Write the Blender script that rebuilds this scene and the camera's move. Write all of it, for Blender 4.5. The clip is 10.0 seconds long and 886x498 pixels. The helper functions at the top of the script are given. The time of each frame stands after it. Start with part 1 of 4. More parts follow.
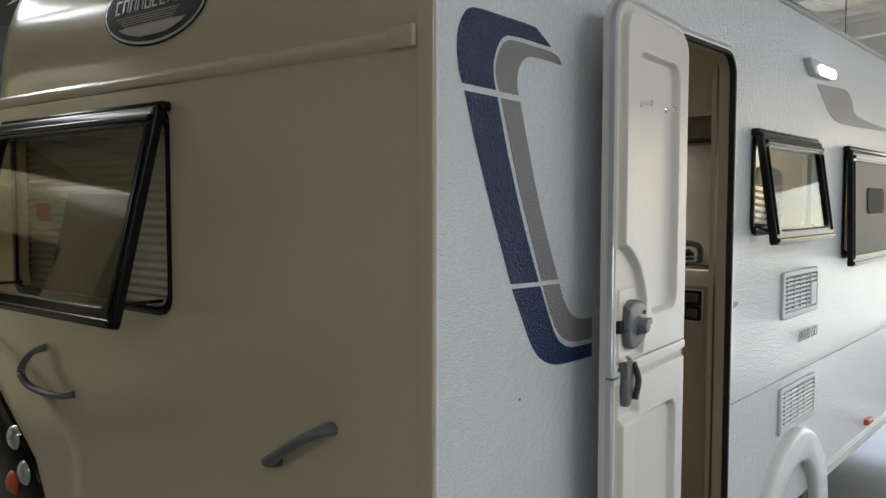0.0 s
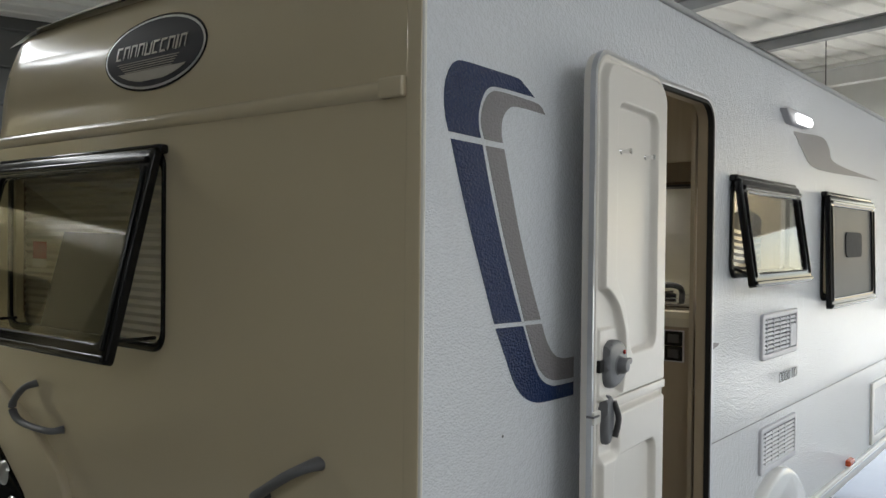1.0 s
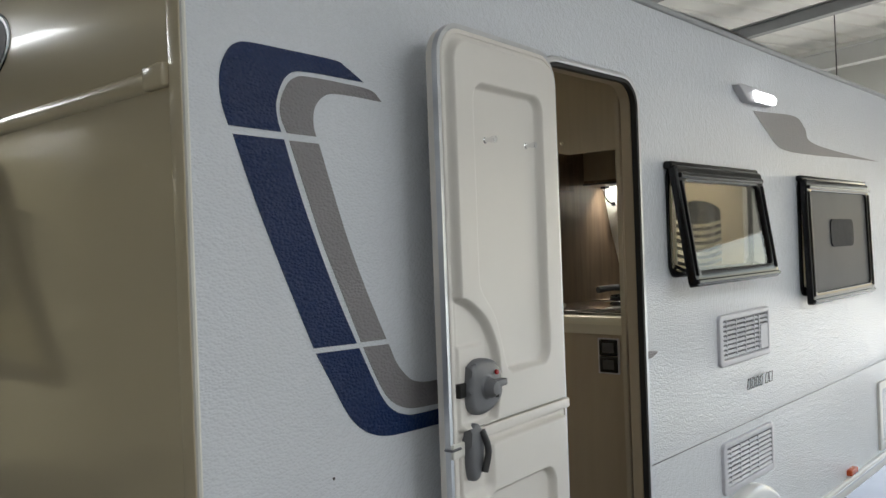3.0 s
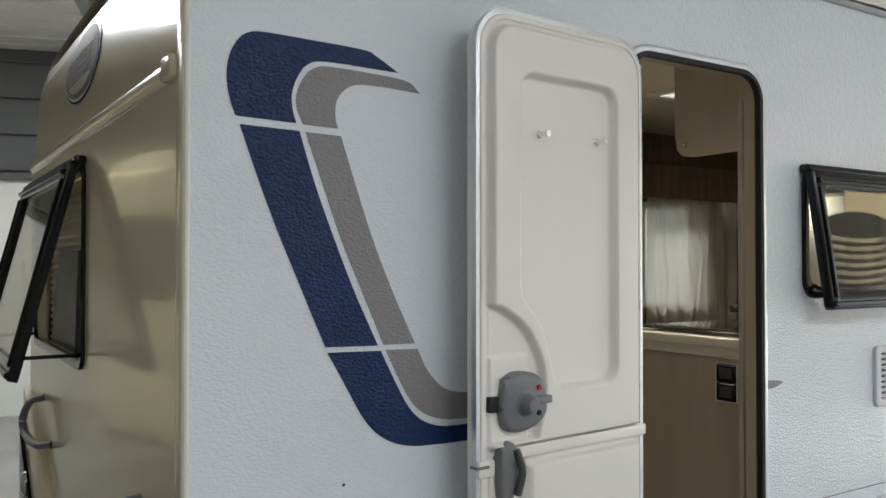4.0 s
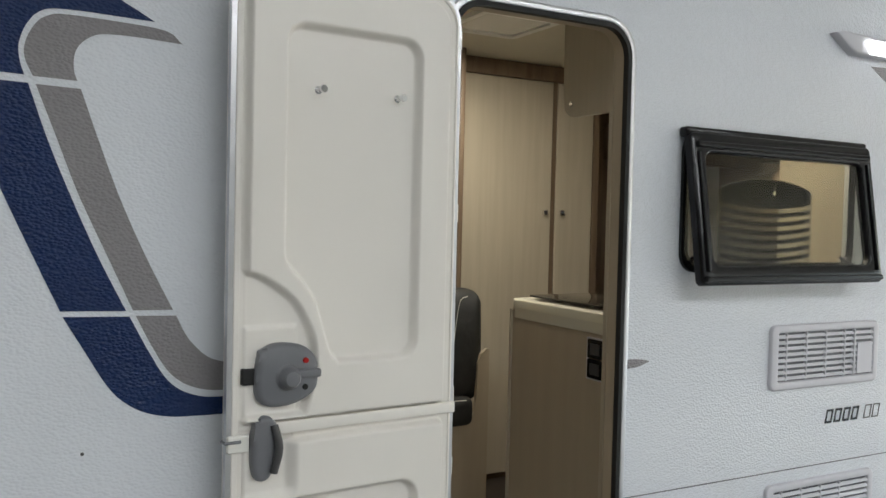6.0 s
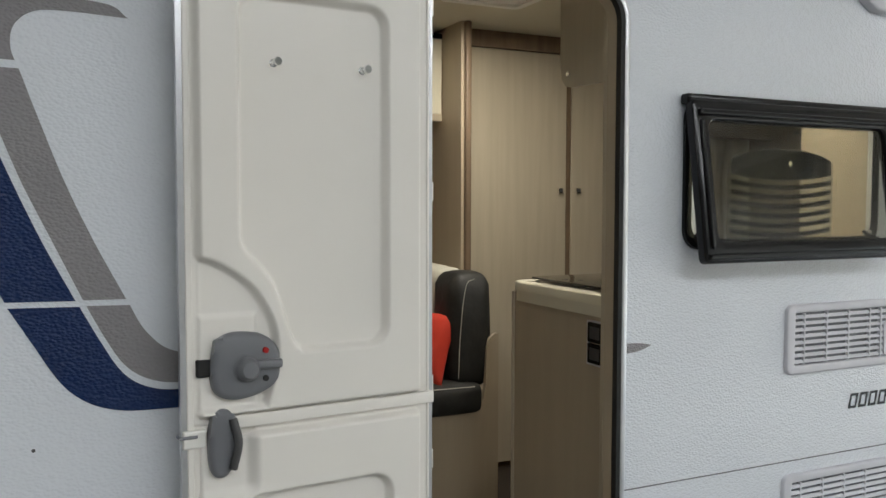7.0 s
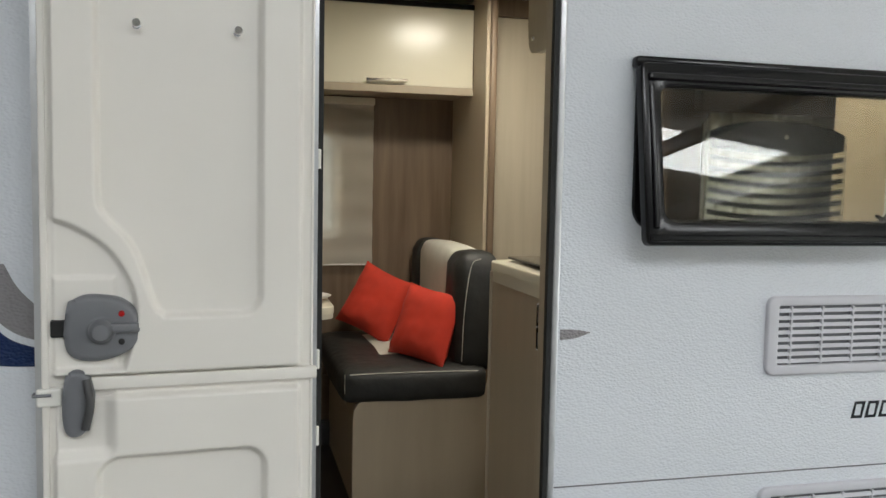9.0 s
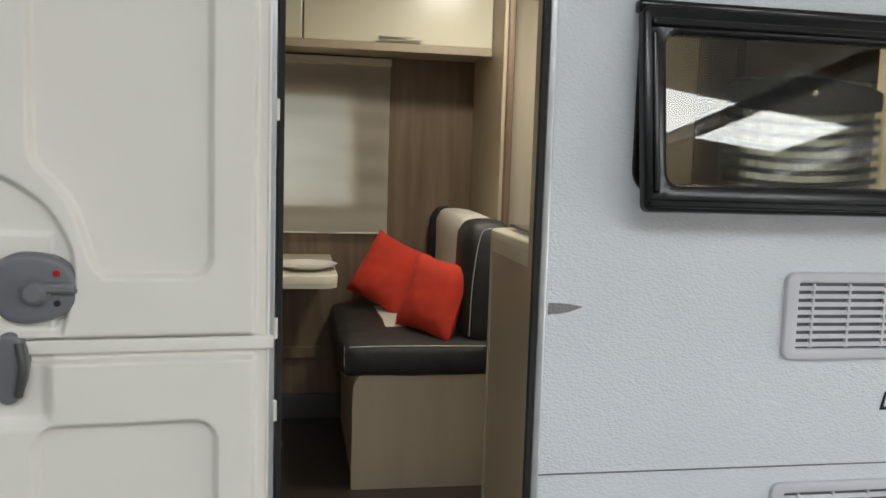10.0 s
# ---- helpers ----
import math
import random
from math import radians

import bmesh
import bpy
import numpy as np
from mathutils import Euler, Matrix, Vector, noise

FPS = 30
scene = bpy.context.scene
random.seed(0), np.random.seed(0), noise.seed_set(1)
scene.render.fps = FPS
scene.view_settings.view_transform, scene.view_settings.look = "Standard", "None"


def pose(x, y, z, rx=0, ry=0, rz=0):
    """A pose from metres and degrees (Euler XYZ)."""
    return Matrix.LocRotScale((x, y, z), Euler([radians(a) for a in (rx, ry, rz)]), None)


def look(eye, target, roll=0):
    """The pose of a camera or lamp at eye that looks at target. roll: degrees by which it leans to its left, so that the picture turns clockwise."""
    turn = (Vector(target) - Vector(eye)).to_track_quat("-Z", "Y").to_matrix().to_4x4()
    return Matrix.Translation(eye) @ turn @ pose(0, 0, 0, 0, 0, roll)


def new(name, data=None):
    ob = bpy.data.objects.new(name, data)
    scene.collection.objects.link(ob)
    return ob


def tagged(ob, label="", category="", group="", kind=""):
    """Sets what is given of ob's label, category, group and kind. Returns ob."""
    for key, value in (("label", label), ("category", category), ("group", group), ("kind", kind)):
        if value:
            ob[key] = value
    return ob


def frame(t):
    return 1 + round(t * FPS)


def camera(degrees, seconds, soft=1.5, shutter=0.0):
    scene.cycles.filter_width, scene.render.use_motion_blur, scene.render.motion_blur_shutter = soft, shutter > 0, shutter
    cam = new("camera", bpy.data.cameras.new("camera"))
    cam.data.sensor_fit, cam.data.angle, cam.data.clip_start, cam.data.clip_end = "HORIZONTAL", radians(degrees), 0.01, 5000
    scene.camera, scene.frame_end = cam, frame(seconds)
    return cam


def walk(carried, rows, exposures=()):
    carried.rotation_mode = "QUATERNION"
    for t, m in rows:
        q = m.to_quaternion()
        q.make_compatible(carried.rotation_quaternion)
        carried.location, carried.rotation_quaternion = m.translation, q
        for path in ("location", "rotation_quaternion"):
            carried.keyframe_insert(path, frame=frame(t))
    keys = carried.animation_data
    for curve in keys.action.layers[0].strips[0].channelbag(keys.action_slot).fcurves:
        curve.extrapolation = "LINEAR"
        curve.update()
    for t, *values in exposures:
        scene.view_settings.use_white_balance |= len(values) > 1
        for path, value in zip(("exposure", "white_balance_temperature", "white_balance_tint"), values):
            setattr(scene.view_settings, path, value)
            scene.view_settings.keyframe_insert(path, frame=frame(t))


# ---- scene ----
cam = camera(55.8, 10.0)
PATH = [
    (0, (-1.432, -1.208, 1.607), (0.11, 0.061, 1.49), 0.1),
    (0.5, (-1.518, -1.227, 1.618), (0.045, 0.021, 1.603), 0.4),
    (1, (-1.49, -1.266, 1.616), (0.07, -0.014, 1.592), 0.6),
    (1.5, (-1.424, -1.321, 1.613), (0.135, -0.069, 1.571), 0.2),
    (2, (-1.278, -1.342, 1.596), (0.274, -0.081, 1.55), -0.1),
    (2.5, (-1.081, -1.373, 1.606), (0.459, -0.098, 1.563), -0.9),
    (2.7, (-1.009, -1.405, 1.614), (0.524, -0.121, 1.592), -1.5),
    (3.8, (-0.549, -1.65, 1.589), (0.621, -0.029, 1.619), -0.7),
    (4, (-0.47, -1.66, 1.576), (0.62, 0.017, 1.61), -0.0),
    (4.5, (-0.272, -1.648, 1.595), (0.798, 0.042, 1.606), 0.3),
    (5, (-0.085, -1.742, 1.596), (0.94, -0.024, 1.607), 0.9),
    (5.5, (0.053, -1.863, 1.597), (1.047, -0.127, 1.575), 1.6),
    (5.7, (0.107, -1.893, 1.6), (1.086, -0.146, 1.557), 1.6),
    (7, (0.387, -1.859, 1.591), (1.239, -0.053, 1.483), 0.1),
    (7.5, (0.506, -1.809, 1.603), (1.314, 0.017, 1.485), -0.0),
    (8, (0.678, -1.845, 1.591), (1.429, 0.006, 1.48), 0.3),
    (8.5, (0.869, -1.941, 1.584), (1.535, -0.059, 1.472), 1.2),
    (9, (1.02, -1.974, 1.56), (1.505, -0.039, 1.414), 1.1),
    (9.5, (1.143, -1.891, 1.542), (1.555, 0.056, 1.343), 0.9),
    (10, (1.242, -1.842, 1.524), (1.595, 0.115, 1.316), 1.8),
]
EXPOSURE = [(0, 1.72), (1.8, 1.73), (2.5, 1.66), (2.7, 1.68), (4.0, 1.95), (5.0, 1.98), (7, 1.92), (8.5, 2.06), (10, 2.04)]
walk(cam, [(t, look(eye, target, roll)) for t, eye, target, roll in PATH], EXPOSURE)

# ---- light ----
world = bpy.data.worlds.new("world")
scene.world = world
world.use_nodes = True
wn = world.node_tree
sky = wn.nodes.new("ShaderNodeTexSky")
sky.sky_type, sky.sun_disc = "NISHITA", False
sky.sun_elevation, sky.sun_rotation = radians(42), radians(87)
wn.nodes["Background"].inputs[1].default_value = 0.08
wn.links.new(sky.outputs[0], wn.nodes["Background"].inputs[0])
SUN_DIR = Vector((0.74, 0.04, 0.67))
sun = new("sun", bpy.data.lights.new("sun", "SUN"))
sun.data.energy, sun.data.angle, sun.data.color = 5.0, radians(0.5), (1, 0.95, 0.88)
sun.matrix_world = look(SUN_DIR * 30, (0, 0, 0))


def area(name, eye, target, sx, sy, watts, color=(1, 1, 1)):
    lamp = bpy.data.lights.new(name, "AREA")
    lamp.shape, lamp.size, lamp.size_y, lamp.energy, lamp.color = "RECTANGLE", sx, sy, watts, color
    ob = new(name, lamp)
    ob.matrix_world = look(eye, target)
    return ob


# the hall stands askew to the caravan
HALL = pose(0, 0, 0, 0, 0, -18)
HX0, HX1, HY0, HY1, HZ = -10.0, 9.2, -9.0, 8.5, 3.95
# place along the hall, across it, and watts
ADDED_SKYLIGHTS = ((-6.0, -4.2, 22.0), (-1.5, -4.2, 13.0), (3.0, -4.2, 43.0), (7.2, -4.2, 34.0), (-2.5, 5.4, 28.0), (3.0, 5.4, 50.0))
# area lamps in unseen roof openings, added to light the hall
for sx, sy, watts in ADDED_SKYLIGHTS:
    ob = area("added_skylight_light", (0, 0, 1), (0, 0, 0), 3.2, 1.0, watts, (0.95, 0.98, 1.0))
    ob.matrix_world = HALL @ look((sx, sy, HZ - 0.01), (sx, sy, 0))
# lamp strip over the worktop inside the caravan
area("worktop_lamp_light", (2.6, 0.3, 2.01), (2.6, 0.3, 0), 0.4, 0.04, 0.8, (1, 0.95, 0.86))
# fill light over the aisle, added to brighten the interior
area("aisle_fill_light", (1.98, 1.0, 2.38), (1.98, 1.0, 0), 0.24, 0.24, 3.3, (1, 0.93, 0.8))
# fill light without a fitting, added to brighten behind the rear window
area("dinette_fill_light", (0.24, 1.6, 2.3), (0.24, 1.6, 0), 0.1, 0.4, 0.8, (1, 0.93, 0.8))
area("spot_lamp_light", (4.95, 1.93, 2.02), (5.12, 1.93, 1.8), 0.06, 0.06, 1.0, (1, 0.97, 0.9))


# ---- materials ----
def mat(name, color, rough=0.5, metal=0.0, var=0.08, vscale=6.0, bump=0.0, bscale=200.0, coat=0.0, spec=0.5, stretch=(1, 1, 1), trans=0.0, cell=False, ramp=None, lacquer=0.0):
    m = bpy.data.materials.new(name)
    m.use_nodes = True
    t = m.node_tree
    b = t.nodes["Principled BSDF"]
    b.inputs["Roughness"].default_value, b.inputs["Metallic"].default_value = rough, metal
    b.inputs["Coat Weight"].default_value, b.inputs["Specular IOR Level"].default_value = coat, spec
    b.inputs["Transmission Weight"].default_value = trans
    co = t.nodes.new("ShaderNodeTexCoord")
    mp = t.nodes.new("ShaderNodeMapping")
    mp.inputs["Scale"].default_value = stretch
    t.links.new(co.outputs["Object"], mp.inputs[0])
    n = t.nodes.new("ShaderNodeTexNoise")
    n.inputs["Scale"].default_value, n.inputs["Detail"].default_value = vscale, 6
    t.links.new(mp.outputs[0], n.inputs[0])
    r = t.nodes.new("ShaderNodeValToRGB")
    lo = ramp[0] if ramp else [c * (1 - var) for c in color]
    hi = ramp[1] if ramp else [min(1, c * (1 + var)) for c in color]
    r.color_ramp.elements[0].position, r.color_ramp.elements[1].position = 0.3, 0.7
    r.color_ramp.elements[0].color, r.color_ramp.elements[1].color = (*lo, 1), (*hi, 1)
    t.links.new(n.outputs[0], r.inputs[0])
    t.links.new(r.outputs[0], b.inputs["Base Color"])
    rr = t.nodes.new("ShaderNodeMapRange")
    rr.inputs[3].default_value, rr.inputs[4].default_value = max(0.02, rough * 0.85), min(1, rough * 1.15)
    t.links.new(n.outputs[0], rr.inputs[0])
    t.links.new(rr.outputs[0], b.inputs["Roughness"])
    if bump:
        g = t.nodes.new("ShaderNodeTexVoronoi" if cell else "ShaderNodeTexNoise")
        g.inputs["Scale"].default_value = bscale
        if cell:
            g.feature = "SMOOTH_F1"
            g.inputs["Smoothness"].default_value = 0.6
        else:
            g.inputs["Detail"].default_value = 3
        t.links.new(mp.outputs[0], g.inputs[0])
        u = t.nodes.new("ShaderNodeBump")
        u.inputs["Strength"].default_value, u.inputs["Distance"].default_value = 1.0, bump
        u.invert = cell
        t.links.new(g.outputs[0], u.inputs["Height"])
        t.links.new(u.outputs[0], b.inputs["Normal"])
        if lacquer:
            w = t.nodes.new("ShaderNodeTexNoise")
            w.inputs["Scale"].default_value, w.inputs["Detail"].default_value = bscale * 0.3, 2
            t.links.new(mp.outputs[0], w.inputs[0])
            c1, c2 = t.nodes.new("ShaderNodeBump"), t.nodes.new("ShaderNodeBump")
            c1.inputs["Distance"].default_value, c2.inputs["Distance"].default_value = lacquer * 1.6, lacquer
            c2.invert = cell
            t.links.new(w.outputs[0], c1.inputs["Height"])
            t.links.new(g.outputs[0], c2.inputs["Height"])
            t.links.new(c1.outputs[0], c2.inputs["Normal"])
            t.links.new(c2.outputs[0], b.inputs["Coat Normal"])
            b.inputs["Coat Roughness"].default_value = 0.05
    return m


def glow(name, color, strength):
    m = bpy.data.materials.new(name)
    m.use_nodes = True
    b = m.node_tree.nodes["Principled BSDF"]
    b.inputs["Base Color"].default_value = (*color, 1)
    b.inputs["Emission Color"].default_value, b.inputs["Emission Strength"].default_value = (*color, 1), strength
    return m


def pane_mat(name, color, clear, rough=0.02, gloss=0.045):
    """Thin tinted acrylic: see-through, with a gloss that grows towards grazing angles."""
    m = bpy.data.materials.new(name)
    m.use_nodes = True
    t = m.node_tree
    t.nodes.remove(t.nodes["Principled BSDF"])
    tr, gl, mx, lw, pw, mr = (t.nodes.new("ShaderNode" + k) for k in ("BsdfTransparent", "BsdfGlossy", "MixShader", "LayerWeight", "Math", "MapRange"))
    tr.inputs[0].default_value = (*[c * clear for c in color], 1)
    gl.inputs["Roughness"].default_value = rough
    lw.inputs[0].default_value = 0.5
    pw.operation, pw.inputs[1].default_value = "POWER", 5.0
    mr.inputs[3].default_value, mr.inputs[4].default_value = gloss, 0.9
    t.links.new(lw.outputs["Facing"], pw.inputs[0])
    t.links.new(pw.outputs[0], mr.inputs[0])
    t.links.new(mr.outputs[0], mx.inputs[0])
    t.links.new(tr.outputs[0], mx.inputs[1])
    t.links.new(gl.outputs[0], mx.inputs[2])
    t.links.new(mx.outputs[0], t.nodes["Material Output"].inputs[0])
    return m


STUCCO = dict(rough=0.4, spec=0.3, coat=0.9, lacquer=0.006, bump=0.0011, bscale=150, cell=True, stretch=(0.8, 1, 1.25), var=0.02, vscale=3)
M_SIDE = mat("hammered_aluminium_paint", (0.72, 0.75, 0.8), **STUCCO)
M_BLUE = mat("navy_decal", (0.002, 0.019, 0.088), **{**STUCCO, "var": 0.1, "rough": 0.4, "spec": 0.2, "coat": 0.4, "lacquer": 0.007, "bump": 0.0022})
M_GREY = mat("grey_decal", (0.25, 0.24, 0.25), **{**STUCCO, "var": 0.06, "rough": 0.4, "spec": 0.2, "coat": 0.4, "lacquer": 0.007, "bump": 0.0022})
M_SHELL = mat("gloss_shell", (0.67, 0.585, 0.42), rough=0.18, coat=0.35, var=0.008, vscale=2)
M_TRIM = mat("white_trim", (0.78, 0.77, 0.72), rough=0.3, var=0.03, bump=0.0002, bscale=60)
M_DOOR = mat("door_moulding", (0.8, 0.77, 0.72), rough=0.3, var=0.02, vscale=3, bump=0.00012, bscale=900)
M_ALU = mat("aluminium", (0.62, 0.63, 0.65), rough=0.3, metal=0.9, var=0.05, vscale=20)
M_BLACK = mat("black_plastic", (0.006, 0.006, 0.007), rough=0.16, var=0.2, vscale=10, spec=0.3)
M_RUBBER = mat("black_rubber", (0.012, 0.012, 0.012), rough=0.7, var=0.2, vscale=30)
M_GREYPL = mat("grey_plastic", (0.16, 0.165, 0.18), rough=0.4, var=0.06, vscale=12, bump=0.0001, bscale=900)
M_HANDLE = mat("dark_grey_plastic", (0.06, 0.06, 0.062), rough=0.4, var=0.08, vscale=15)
M_CHROME = mat("chrome", (0.85, 0.85, 0.86), rough=0.09, metal=1.0, var=0.03)
M_VENT = mat("vent_plastic", (0.62, 0.62, 0.66), rough=0.35, var=0.03, vscale=8)
M_WOOD = mat("light_wood", (0.42, 0.34, 0.23), rough=0.45, stretch=(5, 5, 0.5), vscale=4, bump=0.0002, bscale=25,
             ramp=((0.385, 0.32, 0.232), (0.42, 0.352, 0.258)))
M_BROWN = mat("brown_wood", (0.16, 0.11, 0.07), rough=0.45, stretch=(7, 7, 0.5), vscale=4, bump=0.0002, bscale=25,
              ramp=((0.125, 0.083, 0.05), (0.2, 0.14, 0.09)))
M_CREAM = mat("cream_laminate", (0.72, 0.68, 0.54), rough=0.25, var=0.02, vscale=3)
M_LEATHER = mat("black_leather", (0.02, 0.02, 0.018), rough=0.55, var=0.3, vscale=14, bump=0.004, bscale=22)
M_PALE = mat("pale_leather", (0.62, 0.6, 0.52), rough=0.5, var=0.05, vscale=12, bump=0.0006, bscale=160)
M_RED = mat("red_velvet", (0.56, 0.04, 0.018), rough=0.85, var=0.12, vscale=9, bump=0.0005, bscale=500)
M_BLIND = mat("blind_cloth", (0.62, 0.58, 0.47), rough=0.8, var=0.05, vscale=5, bump=0.0004, bscale=700)
M_REARGLASS = pane_mat("rear_acrylic", (0.85, 0.83, 0.72), 0.92, 0.02, 0.06)
M_LINING = mat("ceiling_lining", (0.6, 0.56, 0.45), rough=0.6, var=0.02, vscale=3)
M_STONE = mat("floor_vinyl", (0.035, 0.026, 0.02), rough=0.5, var=0.25, vscale=7, stretch=(1, 8, 1))
M_FLOOR = mat("hall_concrete", (0.24, 0.24, 0.23), rough=0.17, var=0.15, vscale=1.3, bump=0.0004, bscale=60)
M_SHEET = mat("white_sheet_metal", (0.84, 0.84, 0.81), rough=0.5, var=0.05, vscale=1.5)
M_STEEL = mat("steel_beam", (0.3, 0.31, 0.32), rough=0.5, var=0.1, vscale=3)
M_WHITEBEAM = mat("white_beam", (0.75, 0.75, 0.74), rough=0.5, var=0.05, vscale=3)
M_HALL = mat("hall_wall_paint", (0.47, 0.46, 0.43), rough=0.7, var=0.06, vscale=0.8)
M_AMBER = mat("amber_lens", (0.6, 0.1, 0.03), rough=0.2, var=0.1)
M_REDLENS = mat("red_lens", (0.4, 0.01, 0.01), rough=0.15, var=0.1)
M_TYRE = mat("tyre", (0.02, 0.02, 0.02), rough=0.8, var=0.2, vscale=20)
M_GLASS = pane_mat("tinted_acrylic", (0.9, 0.88, 0.8), 0.75, 0.015, 0.045)
M_CLEAR = pane_mat("clear_glass", (0.95, 0.97, 0.95), 0.97)
M_SMOKED = mat("smoked_pane", (0.13, 0.132, 0.135), rough=0.3, spec=0.02, var=0.05)
M_DARKGLASS = mat("dark_glass", (0.03, 0.026, 0.02), rough=0.04, var=0.1)
M_CHINA = mat("white_china", (0.8, 0.78, 0.72), rough=0.15, var=0.02)
M_LAMP = glow("lamp_lens", (1, 1, 1), 1.4)
M_SHEER = mat("sheer_curtain", (0.75, 0.74, 0.7), rough=0.9, var=0.05, vscale=8, bump=0.0006, bscale=300)


# ---- mesh helpers ----
def part(name, bm, material, parent=None, label="", smooth=False):
    me = bpy.data.meshes.new(name)
    bmesh.ops.recalc_face_normals(bm, faces=bm.faces)
    if smooth:
        for f in bm.faces:
            f.smooth = True
    bm.to_mesh(me)
    bm.free()
    me.materials.append(material)
    if smooth:
        me.set_sharp_from_angle(angle=radians(38))
    ob = new(name, me)
    ob.parent = parent
    if label:
        ob["label"] = label
    return ob


def thing(name, label, category, at=(0, 0, 0), rz=0.0, group="", kind=""):
    ob = new(name)
    ob.empty_display_size = 0.1
    ob.matrix_basis = pose(*at, 0, 0, rz)
    return tagged(ob, label, category, group, kind)


def box(x0, x1, y0, y1, z0, z1, bevel=0.003, bm=None, seg=2):
    own = bmesh.new()
    bmesh.ops.create_cube(own, size=1)
    for v in own.verts:
        v.co = Vector(((x0 + x1) / 2 + v.co.x * (x1 - x0), (y0 + y1) / 2 + v.co.y * (y1 - y0), (z0 + z1) / 2 + v.co.z * (z1 - z0)))
    if bevel:
        bmesh.ops.bevel(own, geom=own.edges[:], offset=min(bevel, 0.45 * min(abs(x1 - x0), abs(y1 - y0), abs(z1 - z0))), segments=seg, affect="EDGES", profile=0.5)
    if bm is None:
        return own
    me = bpy.data.meshes.new("tmp")
    own.to_mesh(me)
    own.free()
    bm.from_mesh(me)
    bpy.data.meshes.remove(me)
    return bm


def rrect(x0, x1, z0, z1, r, n=7):
    """Rounded rectangle outline; r: one radius or (bl, br, tr, tl)."""
    rs = r if isinstance(r, tuple) else (r,) * 4
    out = []
    for (cx, cz), rad, a0 in zip(((x0, z0), (x1, z0), (x1, z1), (x0, z1)), rs, (180, 270, 0, 90)):
        if rad < 1e-4:
            out.append((cx, cz))
            continue
        ox, oz = cx + (rad if cx == x0 else -rad), cz + (rad if cz == z0 else -rad)
        for i in range(n + 1):
            a = radians(a0 + 90 * i / n)
            out.append((ox + rad * math.cos(a), oz + rad * math.sin(a)))
    return out


def plate(outer, holes=(), d0=0.0, d1=0.02, plane="xz", bevel=0.0):
    """A plate of an outline with holes, thick from d0 to d1 across its plane."""
    put = {"xz": lambda a, b, d: (a, d, b), "yz": lambda a, b, d: (d, a, b), "xy": lambda a, b, d: (a, b, d)}[plane]
    bm = bmesh.new()
    edges = []
    for loop in (outer, *holes):
        vs = [bm.verts.new(put(a, b, d0)) for a, b in loop]
        edges += [bm.edges.new((vs[i], vs[(i + 1) % len(vs)])) for i in range(len(vs))]
    rim = edges[:]
    if holes:
        bmesh.ops.triangle_fill(bm, edges=edges, use_beauty=True)
    else:
        bm.faces.new([e.verts[0] for e in edges])
    res = bmesh.ops.extrude_face_region(bm, geom=bm.faces[:])
    top = [g for g in res["geom"] if isinstance(g, bmesh.types.BMVert)]
    shift = Vector(put(0, 0, d1)) - Vector(put(0, 0, d0))
    for v in top:
        v.co += shift
    if bevel:
        tops = set(top)
        es = [e for e in bm.edges if e.verts[0] in tops and e.verts[1] in tops and len(e.link_faces) == 2 and abs(e.calc_face_angle(0)) > 0.8]
        bmesh.ops.bevel(bm, geom=es, offset=bevel, segments=3, affect="EDGES", profile=0.5)
    return bm


def spline(points, n=8):
    """Catmull-Rom through points of any dimension."""
    p = [np.array(q, float) for q in points]
    p = [2 * p[0] - p[1]] + p + [2 * p[-1] - p[-2]]
    out = []
    for i in range(1, len(p) - 2):
        for k in range(n):
            t = k / n
            a, b, c, d = p[i - 1], p[i], p[i + 1], p[i + 2]
            out.append(0.5 * (2 * b + (c - a) * t + (2 * a - 5 * b + 4 * c - d) * t * t + (3 * b - a - 3 * c + d) * t ** 3))
    out.append(p[-2])
    return out


def tube(path, radius, seg=10, squash=1.0, bm=None, cap=True):
    """A round bar along a path; radius: a number or a function of 0..1."""
    bm = bm or bmesh.new()
    pts = [Vector(q) for q in path]
    rings = []
    for i, q in enumerate(pts):
        d = (pts[min(i + 1, len(pts) - 1)] - pts[max(i - 1, 0)]).normalized()
        up = Vector((0, 0, 1)) if abs(d.z) < 0.9 else Vector((0, 1, 0))
        s = d.cross(up).normalized()
        u = s.cross(d).normalized()
        r = radius(i / (len(pts) - 1)) if callable(radius) else radius
        rings.append([bm.verts.new(q + s * math.cos(2 * math.pi * k / seg) * r + u * math.sin(2 * math.pi * k / seg) * r * squash) for k in range(seg)])
    for a, b in zip(rings, rings[1:]):
        for k in range(seg):
            bm.faces.new((a[k], a[(k + 1) % seg], b[(k + 1) % seg], b[k]))
    if cap:
        bm.faces.new(rings[0])
        bm.faces.new(rings[-1])
    return bm


def lathe(profile, axis="z", at=(0, 0, 0), seg=28):
    """Turned shape from (radius, height) pairs."""
    bm = bmesh.new()
    put = {"z": lambda c, s, h: (c, s, h), "y": lambda c, s, h: (c, h, s), "x": lambda c, s, h: (h, c, s)}[axis]
    rings = [[bm.verts.new(Vector(put(r * math.cos(2 * math.pi * k / seg), r * math.sin(2 * math.pi * k / seg), h)) + Vector(at)) for k in range(seg)] for r, h in profile]
    for a, b in zip(rings, rings[1:]):
        for k in range(seg):
            bm.faces.new((a[k], a[(k + 1) % seg], b[(k + 1) % seg], b[k]))
    bm.faces.new(rings[0])
    bm.faces.new(rings[-1])
    bmesh.ops.remove_doubles(bm, verts=bm.verts, dist=1e-5)
    return bm


